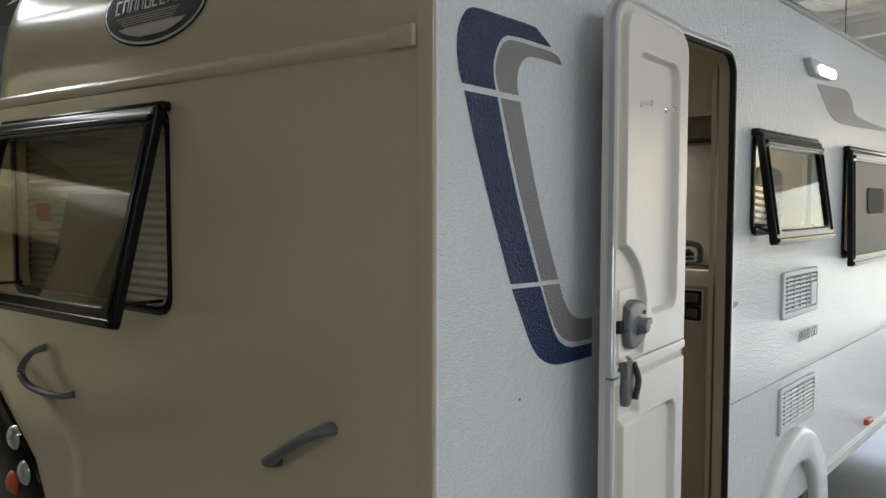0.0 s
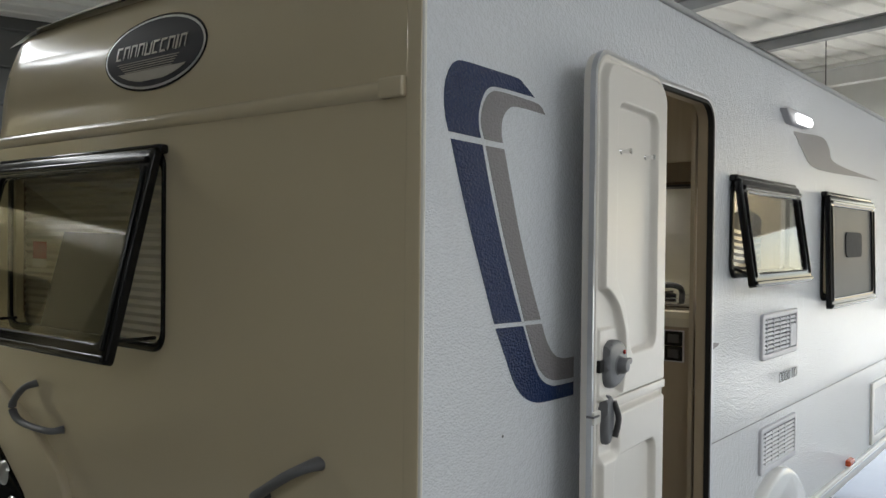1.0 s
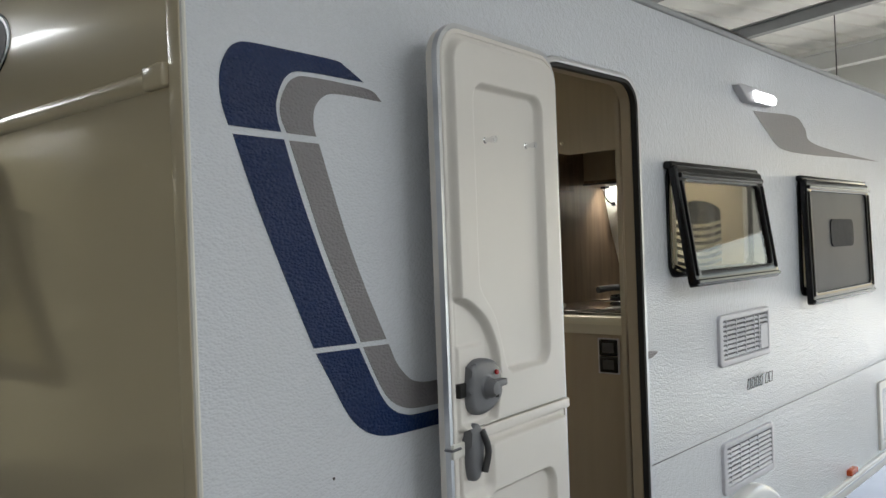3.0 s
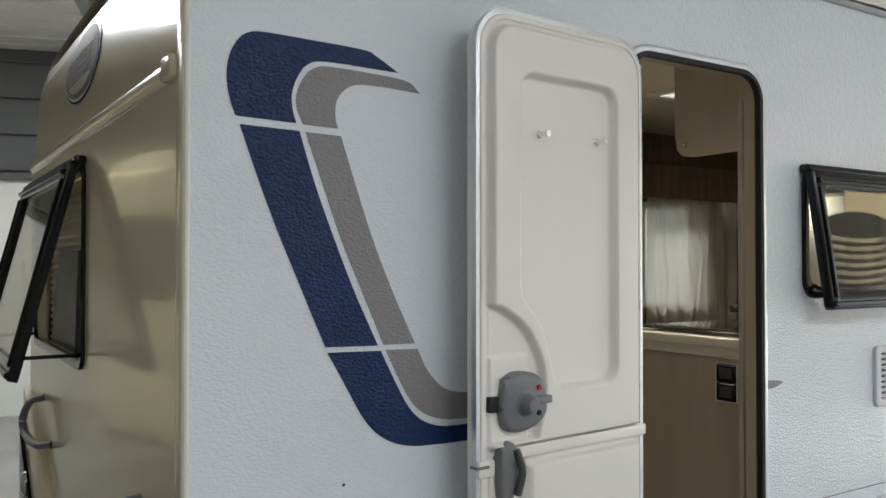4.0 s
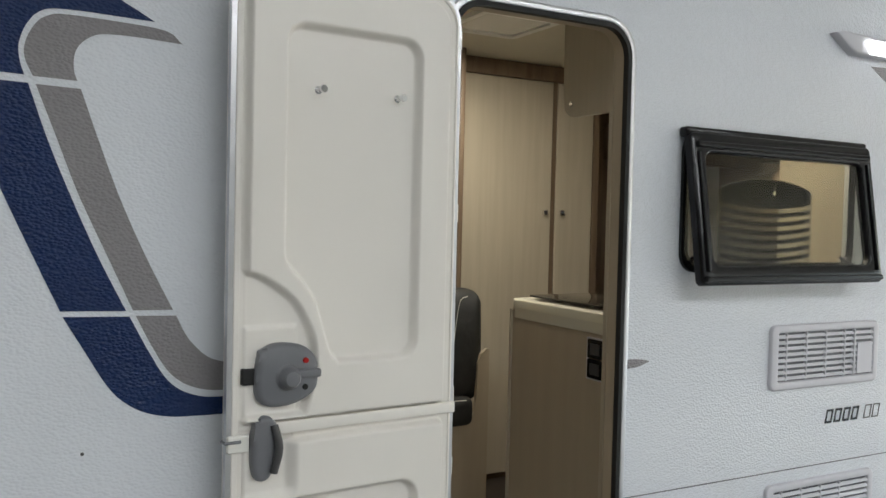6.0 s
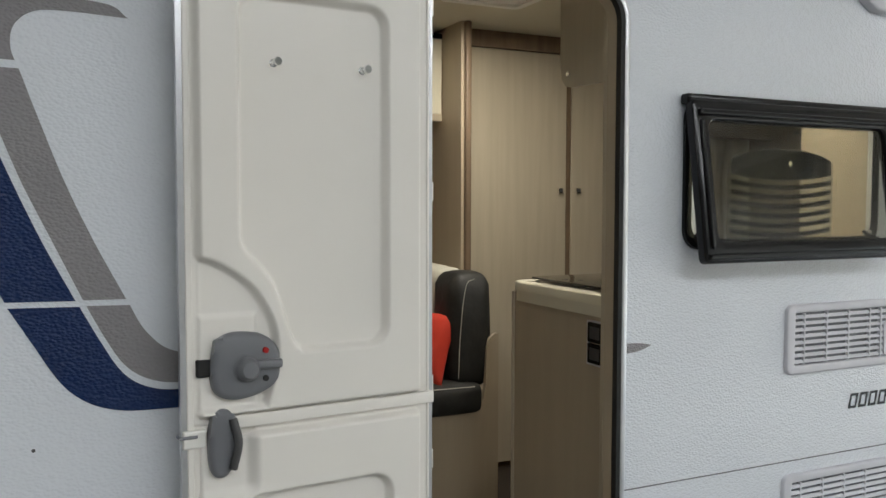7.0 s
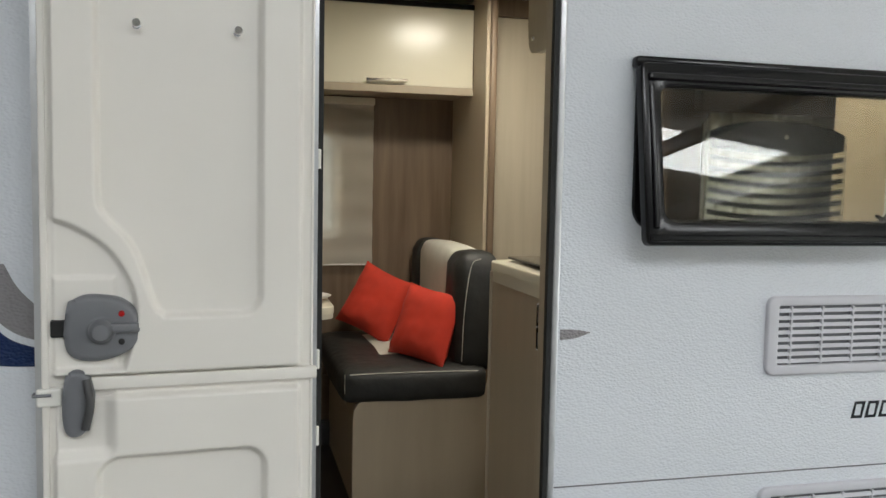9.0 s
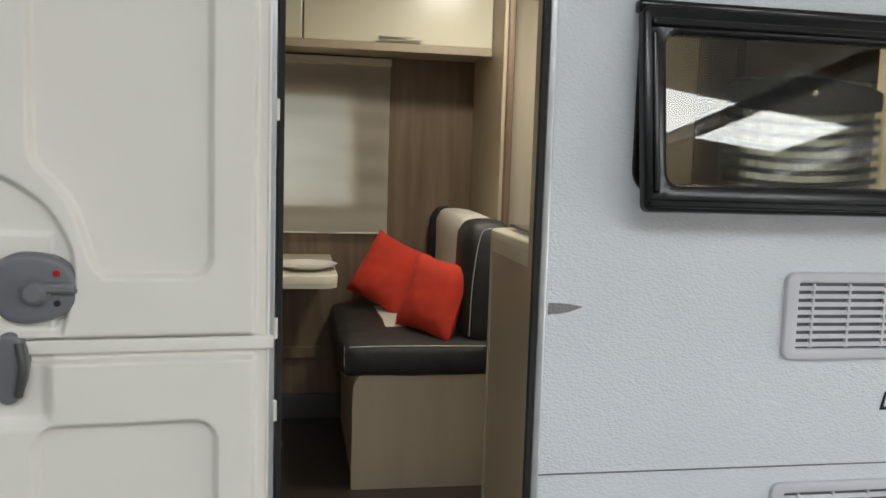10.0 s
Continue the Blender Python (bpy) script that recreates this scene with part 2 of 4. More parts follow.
def strip(left, right, d, thick, n=8):
    """A band in the xz plane between two smooth edges."""
    a, b = spline(left, n), spline(right, n)
    bm = bmesh.new()
    rows = [(bm.verts.new((p[0], d, p[1])), bm.verts.new((q[0], d, q[1]))) for p, q in zip(a, b)]
    for (p, q), (r, s) in zip(rows, rows[1:]):
        bm.faces.new((p, q, s, r))
    res = bmesh.ops.extrude_face_region(bm, geom=bm.faces[:])
    for v in res["geom"]:
        if isinstance(v, bmesh.types.BMVert):
            v.co.y -= thick
    bmesh.ops.remove_doubles(bm, verts=bm.verts, dist=1e-4)
    return bm


def cushion(x0, x1, y0, y1, z0, z1, puff=0.02, n=14):
    """A soft block with bulging faces and round edges."""
    bm = bmesh.new()
    bmesh.ops.create_cube(bm, size=2)
    bmesh.ops.subdivide_edges(bm, edges=bm.edges[:], cuts=n, use_grid_fill=True)
    h = Vector(((x1 - x0) / 2, (y1 - y0) / 2, (z1 - z0) / 2))
    c = Vector(((x1 + x0) / 2, (y1 + y0) / 2, (z1 + z0) / 2))
    rad = min(h) * 0.55
    for v in bm.verts:
        q = Vector([v.co[i] * h[i] for i in range(3)])
        core = Vector([max(-(h[i] - rad), min(h[i] - rad, q[i])) for i in range(3)])
        d = q - core
        if d.length > 1e-6:
            d = d.normalized() * rad
        e = v.co
        bulge = Vector([math.copysign(puff, e[i]) * max(0, (1 - e[(i + 1) % 3] ** 2)) * max(0, (1 - e[(i + 2) % 3] ** 2)) if abs(e[i]) > 0.99 else 0 for i in range(3)])
        w = noise.noise(q * 9 + c * 5) * 0.004
        v.co = c + core + d + bulge + d.normalized() * w if d.length else c + q
    return bm


# ---- the hall ----
G = -0.12  # hall floor
ground = tagged(part("ground", plate([(-400, -400), (400, -400), (400, 400), (-400, 400)], (), G - 0.2, G, "xy"), M_FLOOR), "smooth grey concrete hall floor", "floor", kind="structure")
# cream for the unseen west wall, chosen to warm the rear panel's reflections
M_TINTWALL = mat("cream_tint_wall", (0.6, 0.54, 0.38), rough=0.7, var=0.08, vscale=0.8)
M_DARKWALL = mat("dark_grey_cladding", (0.1, 0.105, 0.105), rough=0.55, var=0.12, vscale=1.0)


def hall():
    def wall(name, bm, m=M_HALL, label="pale painted hall wall"):
        part(name, bm, m).matrix_basis = HALL
        tagged(bpy.data.objects[name], label, "wall", kind="structure")
    # out of view; its cream tints what the rear panel mirrors
    wall("wall_west", plate([(HY0, G), (HY1, G), (HY1, HZ), (HY0, HZ)], (), HX0 - 0.2, HX0, "yz"), M_TINTWALL, "unseen hall wall, cream to tint reflections")
    wall("wall_east", plate([(HY0, G), (HY1, G), (HY1, HZ), (HY0, HZ)], [[(-3.6, G + 0.01), (6.0, G + 0.01), (6.0, 2.35), (-3.6, 2.35)]], HX1, HX1 + 0.2, "yz"), M_SHEET, "white sheet metal hall wall with wide gateway")
    wall("wall_south", plate([(HX0 - 0.2, G), (HX1 + 0.2, G), (HX1 + 0.2, HZ), (HX0 - 0.2, HZ)], (), HY0 - 0.2, HY0, "xz"))
    # dark ribbed cladding behind the caravan
    bm = bmesh.new()
    box(HX0 - 0.2, HX1 + 0.2, HY1 - 0.06, HY1 - 0.001, 2.5, HZ, 0, bm)
    for k in range(4):
        box(HX0, HX1, HY1 - 0.11, HY1 - 0.055, 2.6 + 0.4 * k, 2.62 + 0.4 * k, 0.004, bm, 1)
    wall("cladding_north", bm, M_DARKWALL, "dark grey ribbed cladding on the hall wall")
    wall("wall_north", box(HX0 - 0.2, HX1 + 0.2, HY1, HY1 + 0.2, G, HZ, 0), M_SHEET, "white hall wall below dark cladding")
    # corrugated roof sheets, open at the added skylights
    bm = bmesh.new()
    prof = [(0, 0), (0.25, 0), (0.265, 0.03), (0.315, 0.03), (0.33, 0)]

    def run(y0, y1, xa, xb):
        y = y0
        while y < y1 - 1e-6:
            for (a, ha), (b, hb) in zip(prof, prof[1:]):
                ya, yb = min(y + a, y1), min(y + b, y1)
                if yb - ya > 1e-6:
                    bm.faces.new([bm.verts.new(c) for c in ((xa, ya, HZ + ha), (xb, ya, HZ + ha), (xb, yb, HZ + hb), (xa, yb, HZ + hb))])
            y += 0.33
    run(HY0 - 0.2, -4.7, HX0 - 0.2, HX1 + 0.2)
    run(-3.7, 4.9, HX0 - 0.2, HX1 + 0.2)
    run(5.9, HY1 + 0.2, HX0 - 0.2, HX1 + 0.2)
    for row in (-4.2, 5.4):
        ends = [HX0 - 0.2, *[v for sx, sy, _ in ADDED_SKYLIGHTS if sy == row for v in (sx - 1.6, sx + 1.6)], HX1 + 0.2]
        for a, b in zip(ends[::2], ends[1::2]):
            run(row - 0.5, row + 0.5, a, b)
    res = bmesh.ops.extrude_face_region(bm, geom=bm.faces[:])
    for v in res["geom"]:
        if isinstance(v, bmesh.types.BMVert):
            v.co.z += 0.02
    tagged(part("ceiling", bm, M_SHEET), "white corrugated sheet metal hall roof", "ceiling", kind="structure").matrix_basis = HALL
    # cover sheets over the added roof openings, out of view
    for sx, sy, _ in ADDED_SKYLIGHTS:
        tagged(part("skylight", plate([(sx - 1.62, sy - 0.52), (sx + 1.62, sy - 0.52), (sx + 1.62, sy + 0.52), (sx - 1.62, sy + 0.52)], (), HZ + 0.06, HZ + 0.08, "xy"), M_SHEET), "pale sheet over an unseen, added roof light", "skylight", "roof lights", "structure").matrix_basis = HALL


hall()


def beam(name, x, w, z0, z1, m, label):
    """An I-section roof beam across the hall."""
    bm = bmesh.new()
    box(x - w, x + w, HY0, HY1, z0, z0 + 0.015, 0.002, bm, 1)
    box(x - w, x + w, HY0, HY1, z1 - 0.015, z1, 0.002, bm, 1)
    box(x - 0.006, x + 0.006, HY0, HY1, z0 + 0.012, z1 - 0.012, 0, bm)
    ob = tagged(part(name, bm, m), label, "beam", "roof beams", kind="structure")
    ob.matrix_basis = HALL
    return ob


for bx in (-7.0, -5.0, -3.0, -1.0, 1.0, 3.0, 4.9, 6.8):
    beam("roof_beam", bx, 0.05, 3.66, 3.79, M_STEEL, "grey steel roof beam under white sheeting")
beam("white_roof_beam", 8.8, 0.07, 3.58, 3.8, M_WHITEBEAM, "white painted steel roof beam")
cable = part("hanging_cable", tube(spline([(8.35, 1.25, HZ), (8.36, 1.25, 3.2), (8.33, 1.27, 2.95), (8.2, 1.3, 2.85)], 6), 0.006, 6), M_HANDLE)
tagged(cable, "thin dark cable hanging from the hall roof", "cable")


# ---- the caravan body ----
WR = 2.26    # outer width
W = 2.15      # width of the caravan
LEN = 5.3    # length along its side
TOP = 2.47   # upper edge of the side
SILL = 0.27
DX0, DX1, DZ1 = 1.215, 1.79, 2.165  # doorway

caravan = thing("caravan", "white touring caravan with blue decals and open entrance door", "caravan")
side_outline = [(0.0, 0.16), (5.62, 0.16), (5.68, 1.1), (5.6, 1.75), (5.46, 2.12), (5.33, 2.36), (5.27, 2.425), (5.19, 2.46), (5.08, TOP), (0.34, TOP), (0.15, 2.45), (0.05, 2.385), (0.012, 2.29), (0.0, 2.15)]
door_hole = rrect(DX0, DX1, SILL, DZ1, (0.02, 0.02, 0.085, 0.085))
win1_hole = rrect(2.03, 2.812, 1.475, 1.865, 0.05)
win2_hole = rrect(3.45, 4.42, 1.31, 1.86, 0.05)
side = part("side_wall", plate(side_outline, [door_hole, win1_hole, win2_hole], 0.0, 0.032), M_SIDE, caravan, "white hammered aluminium side wall")

# far side, floor, roof lining and inner linings
far_win = rrect(0.7, 1.492, 1.328, 1.815, 0.04)
far_win2 = rrect(3.5, 4.06, 1.32, 1.94, 0.04)
far_outline = [(0.04, 0.17), (5.58, 0.17), (5.6, 1.1), (5.5, 1.74), (5.2, 2.4), (0.45, 2.43), (0.25, 2.25), (0.05, 1.9)]
part("far_wall", plate(far_outline, [far_win, far_win2], W - 0.05, WR - 0.03, "xz"), M_BROWN, caravan, "brown wood-lined inner wall")
part("floor_panel", box(0.03, 5.55, 0.03, W - 0.05, SILL - 0.06, SILL + 0.025, 0), M_STONE, caravan, "dark wood-look vinyl floor")
part("roof_lining", box(0.1, 5.2, 0.03, W - 0.05, 2.41, 2.44, 0), M_LINING, caravan, "cream roof lining")
roofp = [(0.05, 2.385), (0.15, 2.45), (0.34, 2.48), (2.6, 2.53), (5.08, 2.49), (5.27, 2.43)]
bm = bmesh.new()
rows = []
for k in range(13):
    yy = 0.012 + (WR - 0.044) * k / 12
    crown = 0.035 * (1 - (2 * k / 12 - 1) ** 4) - (0.02 if k in (0, 12) else 0)
    rows.append([bm.verts.new((x, yy, z + crown)) for x, z in roofp])
for a, b in zip(rows, rows[1:]):
    for i in range(len(roofp) - 1):
        bm.faces.new((a[i], a[i + 1], b[i + 1], b[i]))
part("roof_skin", bm, M_TRIM, caravan, "white roof skin", True)

# smooth rear end: flat below, curving over to the roof above the moulding
fy0, fy1 = 1.03, 2.08
rwin = rrect(fy0 + 0.03, fy1 - 0.03, 1.27, 1.86, 0.06)
part("rear_panel", plate([(0.034, 0.16), (WR, 0.16), (WR, 1.965), (0.034, 1.965)], [rwin], 0.0, 0.03, "yz"), M_SHELL, caravan, "smooth glossy cream rear panel")
prof = spline([(0.0, 1.955), (-0.004, 2.08), (0.002, 2.2), (0.02, 2.3), (0.065, 2.39), (0.16, 2.45), (0.34, 2.485)], 6)
bm = bmesh.new()
rows = []
NY = 30
for k in range(NY + 1):
    s = k / NY
    yy = 0.004 + (WR - 0.008) * s
    e = max(0.0, (yy - (WR - 0.16)) / 0.16)
    rnd = 0.18 * (1 - math.sqrt(max(0, 1 - e * e)))
    rows.append([bm.verts.new((p[0] + rnd * min(1, max(0, (p[1] - 1.95) / 0.4)), yy, p[1] - 0.55 * rnd * min(1, max(0, (p[1] - 1.95) / 0.4)))) for p in prof])
for a, b in zip(rows, rows[1:]):
    for i in range(len(prof) - 1):
        bm.faces.new((a[i], a[i + 1], b[i + 1], b[i]))
part("rear_cap", bm, M_SHELL, caravan, "curved glossy cream upper rear panel", True)
# horizontal moulding and its end cap
bm = tube([(0.0, 0.12 + (WR - 0.16) * k / 8, 1.975) for k in range(9)], 0.014, 12, 1.6)
part("rear_moulding", bm, M_SHELL, caravan, "cream half-round moulding", True)
part("moulding_cap", box(-0.017, 0.01, 0.045, 0.125, 1.952, 2.002, 0.006, seg=3), M_SHELL, caravan, "cream moulding end cap", True)
# corner trim
part("corner_trim", box(-0.005, 0.002, -0.004, 0.042, 0.16, 2.26, 0.003, seg=3), M_SHELL, caravan, "cream corner trim", True)
part("corner_bead", tube([(0.004, -0.004, 0.16), (0.004, -0.004, 1.2), (0.004, -0.004, 2.2), (0.01, -0.004, 2.3), (0.048, -0.004, 2.388), (0.15, -0.004, 2.452), (0.34, -0.004, 2.474)], 0.0065, 8), M_TRIM, caravan, "white sealing bead", True)
# roof rail
M_RAIL = mat("dull_rail", (0.42, 0.43, 0.44), rough=0.45, var=0.06, vscale=9, spec=0.3)
part("roof_rail", tube([(0.34, -0.004, 2.474), (2.0, -0.004, 2.476), (5.08, -0.004, 2.474), (5.19, -0.004, 2.464), (5.27, -0.004, 2.43), (5.33, -0.004, 2.364), (5.46, -0.004, 2.123), (5.6, -0.004, 1.752), (5.68, -0.004, 1.1)], 0.012, 10), M_RAIL, caravan, "dull aluminium edge rail", True)
# joint between the upper and the lower side sheet, and the bottom rail
part("sheet_joint", box(DX1 + 0.03, 5.6, -0.0025, 0.001, 0.792, 0.7955, 0.001), M_GREYPL, caravan, "narrow joint strip")
bm = bmesh.new()
box(0.0, 2.16, -0.018, 0.02, 0.15, 0.235, 0.012, bm, 3)
box(3.12, 5.62, -0.018, 0.02, 0.15, 0.235, 0.012, bm, 3)
part("bottom_rail", bm, M_TRIM, caravan, "white bottom rail", True)
bm = bmesh.new()
box(0.0, 2.16, -0.024, -0.016, 0.2, 0.215, 0.003, bm)
box(3.12, 5.62, -0.024, -0.016, 0.2, 0.215, 0.003, bm)
part("rail_strip", bm, M_ALU, caravan, "aluminium rail strip")
bm = bmesh.new()
rows = [[bm.verts.new((x, y, z)) for y in (0.034, WR - 0.032)] for x, z in ((5.6, 0.17), (5.64, 1.1), (5.56, 1.74), (5.42, 2.1), (5.29, 2.34), (5.2, 2.44))]
for a, b in zip(rows, rows[1:]):
    bm.faces.new((a[0], a[1], b[1], b[0]))
bmesh.ops.solidify(bm, geom=bm.faces[:], thickness=0.02)
part("front_panel", bm, M_SHELL, caravan, "cream front end panel")

M_GLOSSWHITE = mat("gloss_white_plastic", (0.78, 0.78, 0.77), rough=0.12, var=0.02)
# wheel and its arch
cx, cz, ro = 2.64, 0.05, 0.47
arch = [(cx + (ro + 0.03) * math.cos(radians(a)), cz + (ro + 0.01) * math.sin(radians(a))) for a in range(0, 181, 8)]
inner = [(cx + (ro - 0.16) * math.cos(radians(a)), cz + (ro - 0.16) * math.sin(radians(a))) for a in range(180, -1, -8)]
part("wheel_arch", plate(arch + inner, (), 0.0, -0.05, "xz", 0.03), M_GLOSSWHITE, caravan, "glossy white wheel arch moulding", True)
wheel = new("wheel")
wheel.parent = caravan
part("tyre", lathe([(0.17, 0.02), (0.25, 0.015), (0.268, 0.04), (0.268, 0.16), (0.25, 0.185), (0.17, 0.18)], "y", (cx, 0.0, G + 0.268), 36), M_TYRE, wheel, "black tyre", True)
part("rim", lathe([(0.0, 0.05), (0.05, 0.035), (0.1, 0.05), (0.16, 0.03), (0.172, 0.02), (0.172, 0.17), (0.0, 0.17)], "y", (cx, 0.0, G + 0.268), 36), M_ALU, wheel, "silver rim", True)
jack = part("corner_steady", tube([(4.6, 0.3, 0.2), (4.35, 0.3, G + 0.02)], 0.02), M_STEEL, caravan, "steel corner steady")
part("steady_foot", box(4.25, 4.42, 0.22, 0.38, G, G + 0.03, 0.006), M_STEEL, caravan)
part("near_steady", tube([(0.5, 0.3, 0.2), (0.75, 0.3, G + 0.02)], 0.02), M_STEEL, caravan, "steel corner steady")

# doorway: outer aluminium frame, black seal, white inner jamb
grow = lambda d, r: rrect(DX0 - d, DX1 + d, SILL - d, DZ1 + d, r)
frame_ob = part("doorway_frame", plate(grow(0.028, (0.03, 0.03, 0.11, 0.11)), [grow(0.008, (0.02, 0.02, 0.092, 0.092))], 0.0, -0.012, "xz", 0.005), M_ALU, caravan, "white-grey aluminium doorway frame", True)
part("door_seal", plate(grow(0.0075, (0.02, 0.02, 0.0915, 0.0915)), [grow(-0.006, (0.02, 0.02, 0.078, 0.078))], -0.014, 0.01, "xz", 0.005), M_RUBBER, caravan, "black rubber door seal", True)
part("door_jamb", plate(grow(0.004, (0.02, 0.02, 0.088, 0.088)), [grow(-0.003, (0.02, 0.02, 0.081, 0.081))], 0.0105, 0.05, "xz"), M_WOOD, caravan, "light wood door lining", True)


# striped decal: each painted piece is a thin film on the side wall
def decal(name, left, right, m, label):
    return part(name, strip(left, right, -0.0005, 0.0012), m, caravan, label)


decal("stripe_top", [(0.103, 1.878), (0.091, 1.911), (0.084, 1.955), (0.089, 1.998), (0.106, 2.033), (0.127, 2.051), (0.16, 2.058), (0.254, 2.057), (0.395, 2.053), (0.43, 2.042), (0.484, 2.013)],
      [(0.236, 1.874), (0.228, 1.9), (0.225, 1.93), (0.231, 1.956), (0.241, 1.978), (0.256, 1.998), (0.283, 2.012), (0.337, 2.015), (0.399, 2.014), (0.44, 2.013), (0.486, 2.012)], M_BLUE, "navy blue hooked stripe piece")
decal("stripe_middle", [(0.112, 1.861), (0.154, 1.745), (0.201, 1.629), (0.253, 1.51), (0.305, 1.394)], [(0.243, 1.858), (0.28, 1.745), (0.326, 1.627), (0.377, 1.508), (0.434, 1.391)], M_BLUE, "navy blue slanting stripe piece")
decal("stripe_foot", [(0.31, 1.382), (0.354, 1.306), (0.391, 1.242), (0.423, 1.202), (0.467, 1.172), (0.522, 1.156), (0.591, 1.152), (0.72, 1.151)],
      [(0.441, 1.379), (0.481, 1.302), (0.515, 1.245), (0.549, 1.213), (0.595, 1.195), (0.64, 1.191), (0.67, 1.191), (0.72, 1.191)], M_BLUE, "navy blue curved stripe foot")
decal("stripe_top_grey", [(0.252, 1.873), (0.239, 1.9), (0.235, 1.925), (0.242, 1.954), (0.259, 1.983), (0.278, 1.997), (0.305, 2.004), (0.399, 2.003), (0.506, 1.996), (0.543, 1.972)],
      [(0.334, 1.871), (0.328, 1.89), (0.327, 1.91), (0.33, 1.93), (0.341, 1.949), (0.362, 1.966), (0.39, 1.974), (0.45, 1.975), (0.5, 1.973), (0.544, 1.971)], M_GREY, "grey hooked stripe piece")
decal("stripe_middle_grey", [(0.257, 1.857), (0.294, 1.757), (0.34, 1.633), (0.394, 1.512), (0.448, 1.392)], [(0.341, 1.855), (0.375, 1.755), (0.42, 1.63), (0.473, 1.508), (0.531, 1.391)], M_GREY, "grey slanting stripe piece")
decal("stripe_foot_grey", [(0.454, 1.38), (0.487, 1.314), (0.521, 1.258), (0.555, 1.228), (0.597, 1.211), (0.64, 1.206), (0.72, 1.204)],
      [(0.538, 1.378), (0.56, 1.334), (0.583, 1.305), (0.607, 1.284), (0.633, 1.273), (0.67, 1.267), (0.72, 1.266)], M_GREY, "grey curved stripe foot")
decal("wedge_decal", [(2.886, 2.175), (3.03, 2.1), (3.21, 2.025), (3.6, 2.016), (4.3, 2.035)], [(3.0, 2.18), (3.42, 2.197), (3.56, 2.15), (3.73, 2.075), (4.9, 2.045)], M_GREY, "grey swoosh decal")
decal("dart_decal", [(1.826, 1.178), (1.87, 1.183), (1.909, 1.196)], [(1.826, 1.206), (1.87, 1.204), (1.909, 1.197)], M_GREY, "grey arrow-shaped decal")
# model lettering, kept as plain slanted bars
for k in range(6):
    x0 = 2.711 + 0.046 * k + (0.024 if k > 3 else 0)
    w, z0, z1 = 0.036, 0.932, 0.98
    t = 0.008 if k < 4 else 0.004
    hole = [(x0 + t + 0.003, z0 + t), (x0 + w - t + 0.003, z0 + t), (x0 + w - t + 0.009, z1 - t), (x0 + t + 0.009, z1 - t)]
    part("lettering_bar", plate([(x0, z0), (x0 + w, z0), (x0 + w + 0.012, z1), (x0 + 0.012, z1)], [hole], -0.0005, -0.0018), M_BLACK if k < 4 else M_HANDLE, caravan)


# oval badge on the curved rear
def badge():
    cy, cz = 1.112, 2.197
    ob = new("badge")
    ob.parent = caravan
    ob["label"] = "oval black badge with silver rim and bars"

    def xs(z):
        zs = [p[1] for p in prof]
        return float(np.interp(z, zs, [p[0] for p in prof]))

    def ellipse_plate(name, a, b, d, m, z0=-1.0, z1=1.0):
        bm = bmesh.new()
        rings = []
        a0, a1 = math.asin(z0), math.asin(z1)
        for i in range(25):
            v = math.sin(a0 + (a1 - a0) * i / 24)
            half = a * math.sqrt(max(0.00001, 1 - v * v))
            z = cz + v * b
            rings.append([bm.verts.new((xs(z) - d, cy + half * (2 * k / 20 - 1), z)) for k in range(21)])
        for p, q in zip(rings, rings[1:]):
            for k in range(20):
                bm.faces.new((p[k], p[k + 1], q[k + 1], q[k]))
        res = bmesh.ops.extrude_face_region(bm, geom=bm.faces[:])
        for v in res["geom"]:
            if isinstance(v, bmesh.types.BMVert):
                v.co.x -= 0.0015
        part(name, bm, m, ob)
    ellipse_plate("badge_edge", 0.285, 0.122, 0.001, M_BLACK)
    ellipse_plate("badge_rim", 0.277, 0.115, 0.0025, M_ALU)
    ellipse_plate("badge_field", 0.268, 0.107, 0.004, M_BADGE)
    ellipse_plate("badge_crescent", 0.235, 0.092, 0.0055, M_CRESC, -0.97, -0.6)
    for k in range(7):
        z = cz - 0.022 - 0.0075 * k
        w = 0.2 - 0.012 * k
        part("badge_line", box(xs(z) - 0.0065, xs(z) - 0.003, cy - w * 0.75, cy + w, z - 0.0015, z + 0.0015, 0), M_CRESC, ob)
    y = cy + 0.21
    for k in range(10):
        w = 0.012 if k == 8 else 0.034
        bm = bmesh.new()
        z0, z1 = cz - 0.008, cz + 0.036

        def at(a, b):
            z = z0 + (z1 - z0) * b
            return bm.verts.new((xs(z) - 0.0075, y - w * a - 0.008 * b, z))
        o = [at(*q) for q in ((0, 0), (1, 0), (1, 1), (0, 1))]
        e = 0.007 / w
        i = [at(*q) for q in ((e, 0.16), (1 - e, 0.16), (1 - e, 0.84), (e, 0.84))]
        if w < 0.02:
            bm.faces.new(o)
        else:
            for k2 in range(4):
                if k2 != (1, 0, 0, 0, 2, 1, 1, 0, 1, 0)[k]:
                    bm.faces.new((o[k2], o[(k2 + 1) % 4], i[(k2 + 1) % 4], i[k2]))
        for f in bm.faces[:]:
            bmesh.ops.solidify(bm, geom=[f], thickness=0.001)
        part("badge_bar", bm, M_CHINA, ob)
        y -= w + 0.008


M_BADGE = mat("badge_black", (0.012, 0.012, 0.016), rough=0.45, var=0.1, spec=0.15)
M_CRESC = mat("badge_silver", (0.36, 0.33, 0.28), rough=0.35, metal=0.3, var=0.05)
badge()


# grab handles on the rear
def grab(points, rad):
    part("grab_handle", tube(spline(points, 8), lambda s: rad * (1.1 + 0.35 * (abs(2 * s - 1) ** 3)), 14, 0.7), M_GREYPL, caravan, "grey plastic grab handle", True)


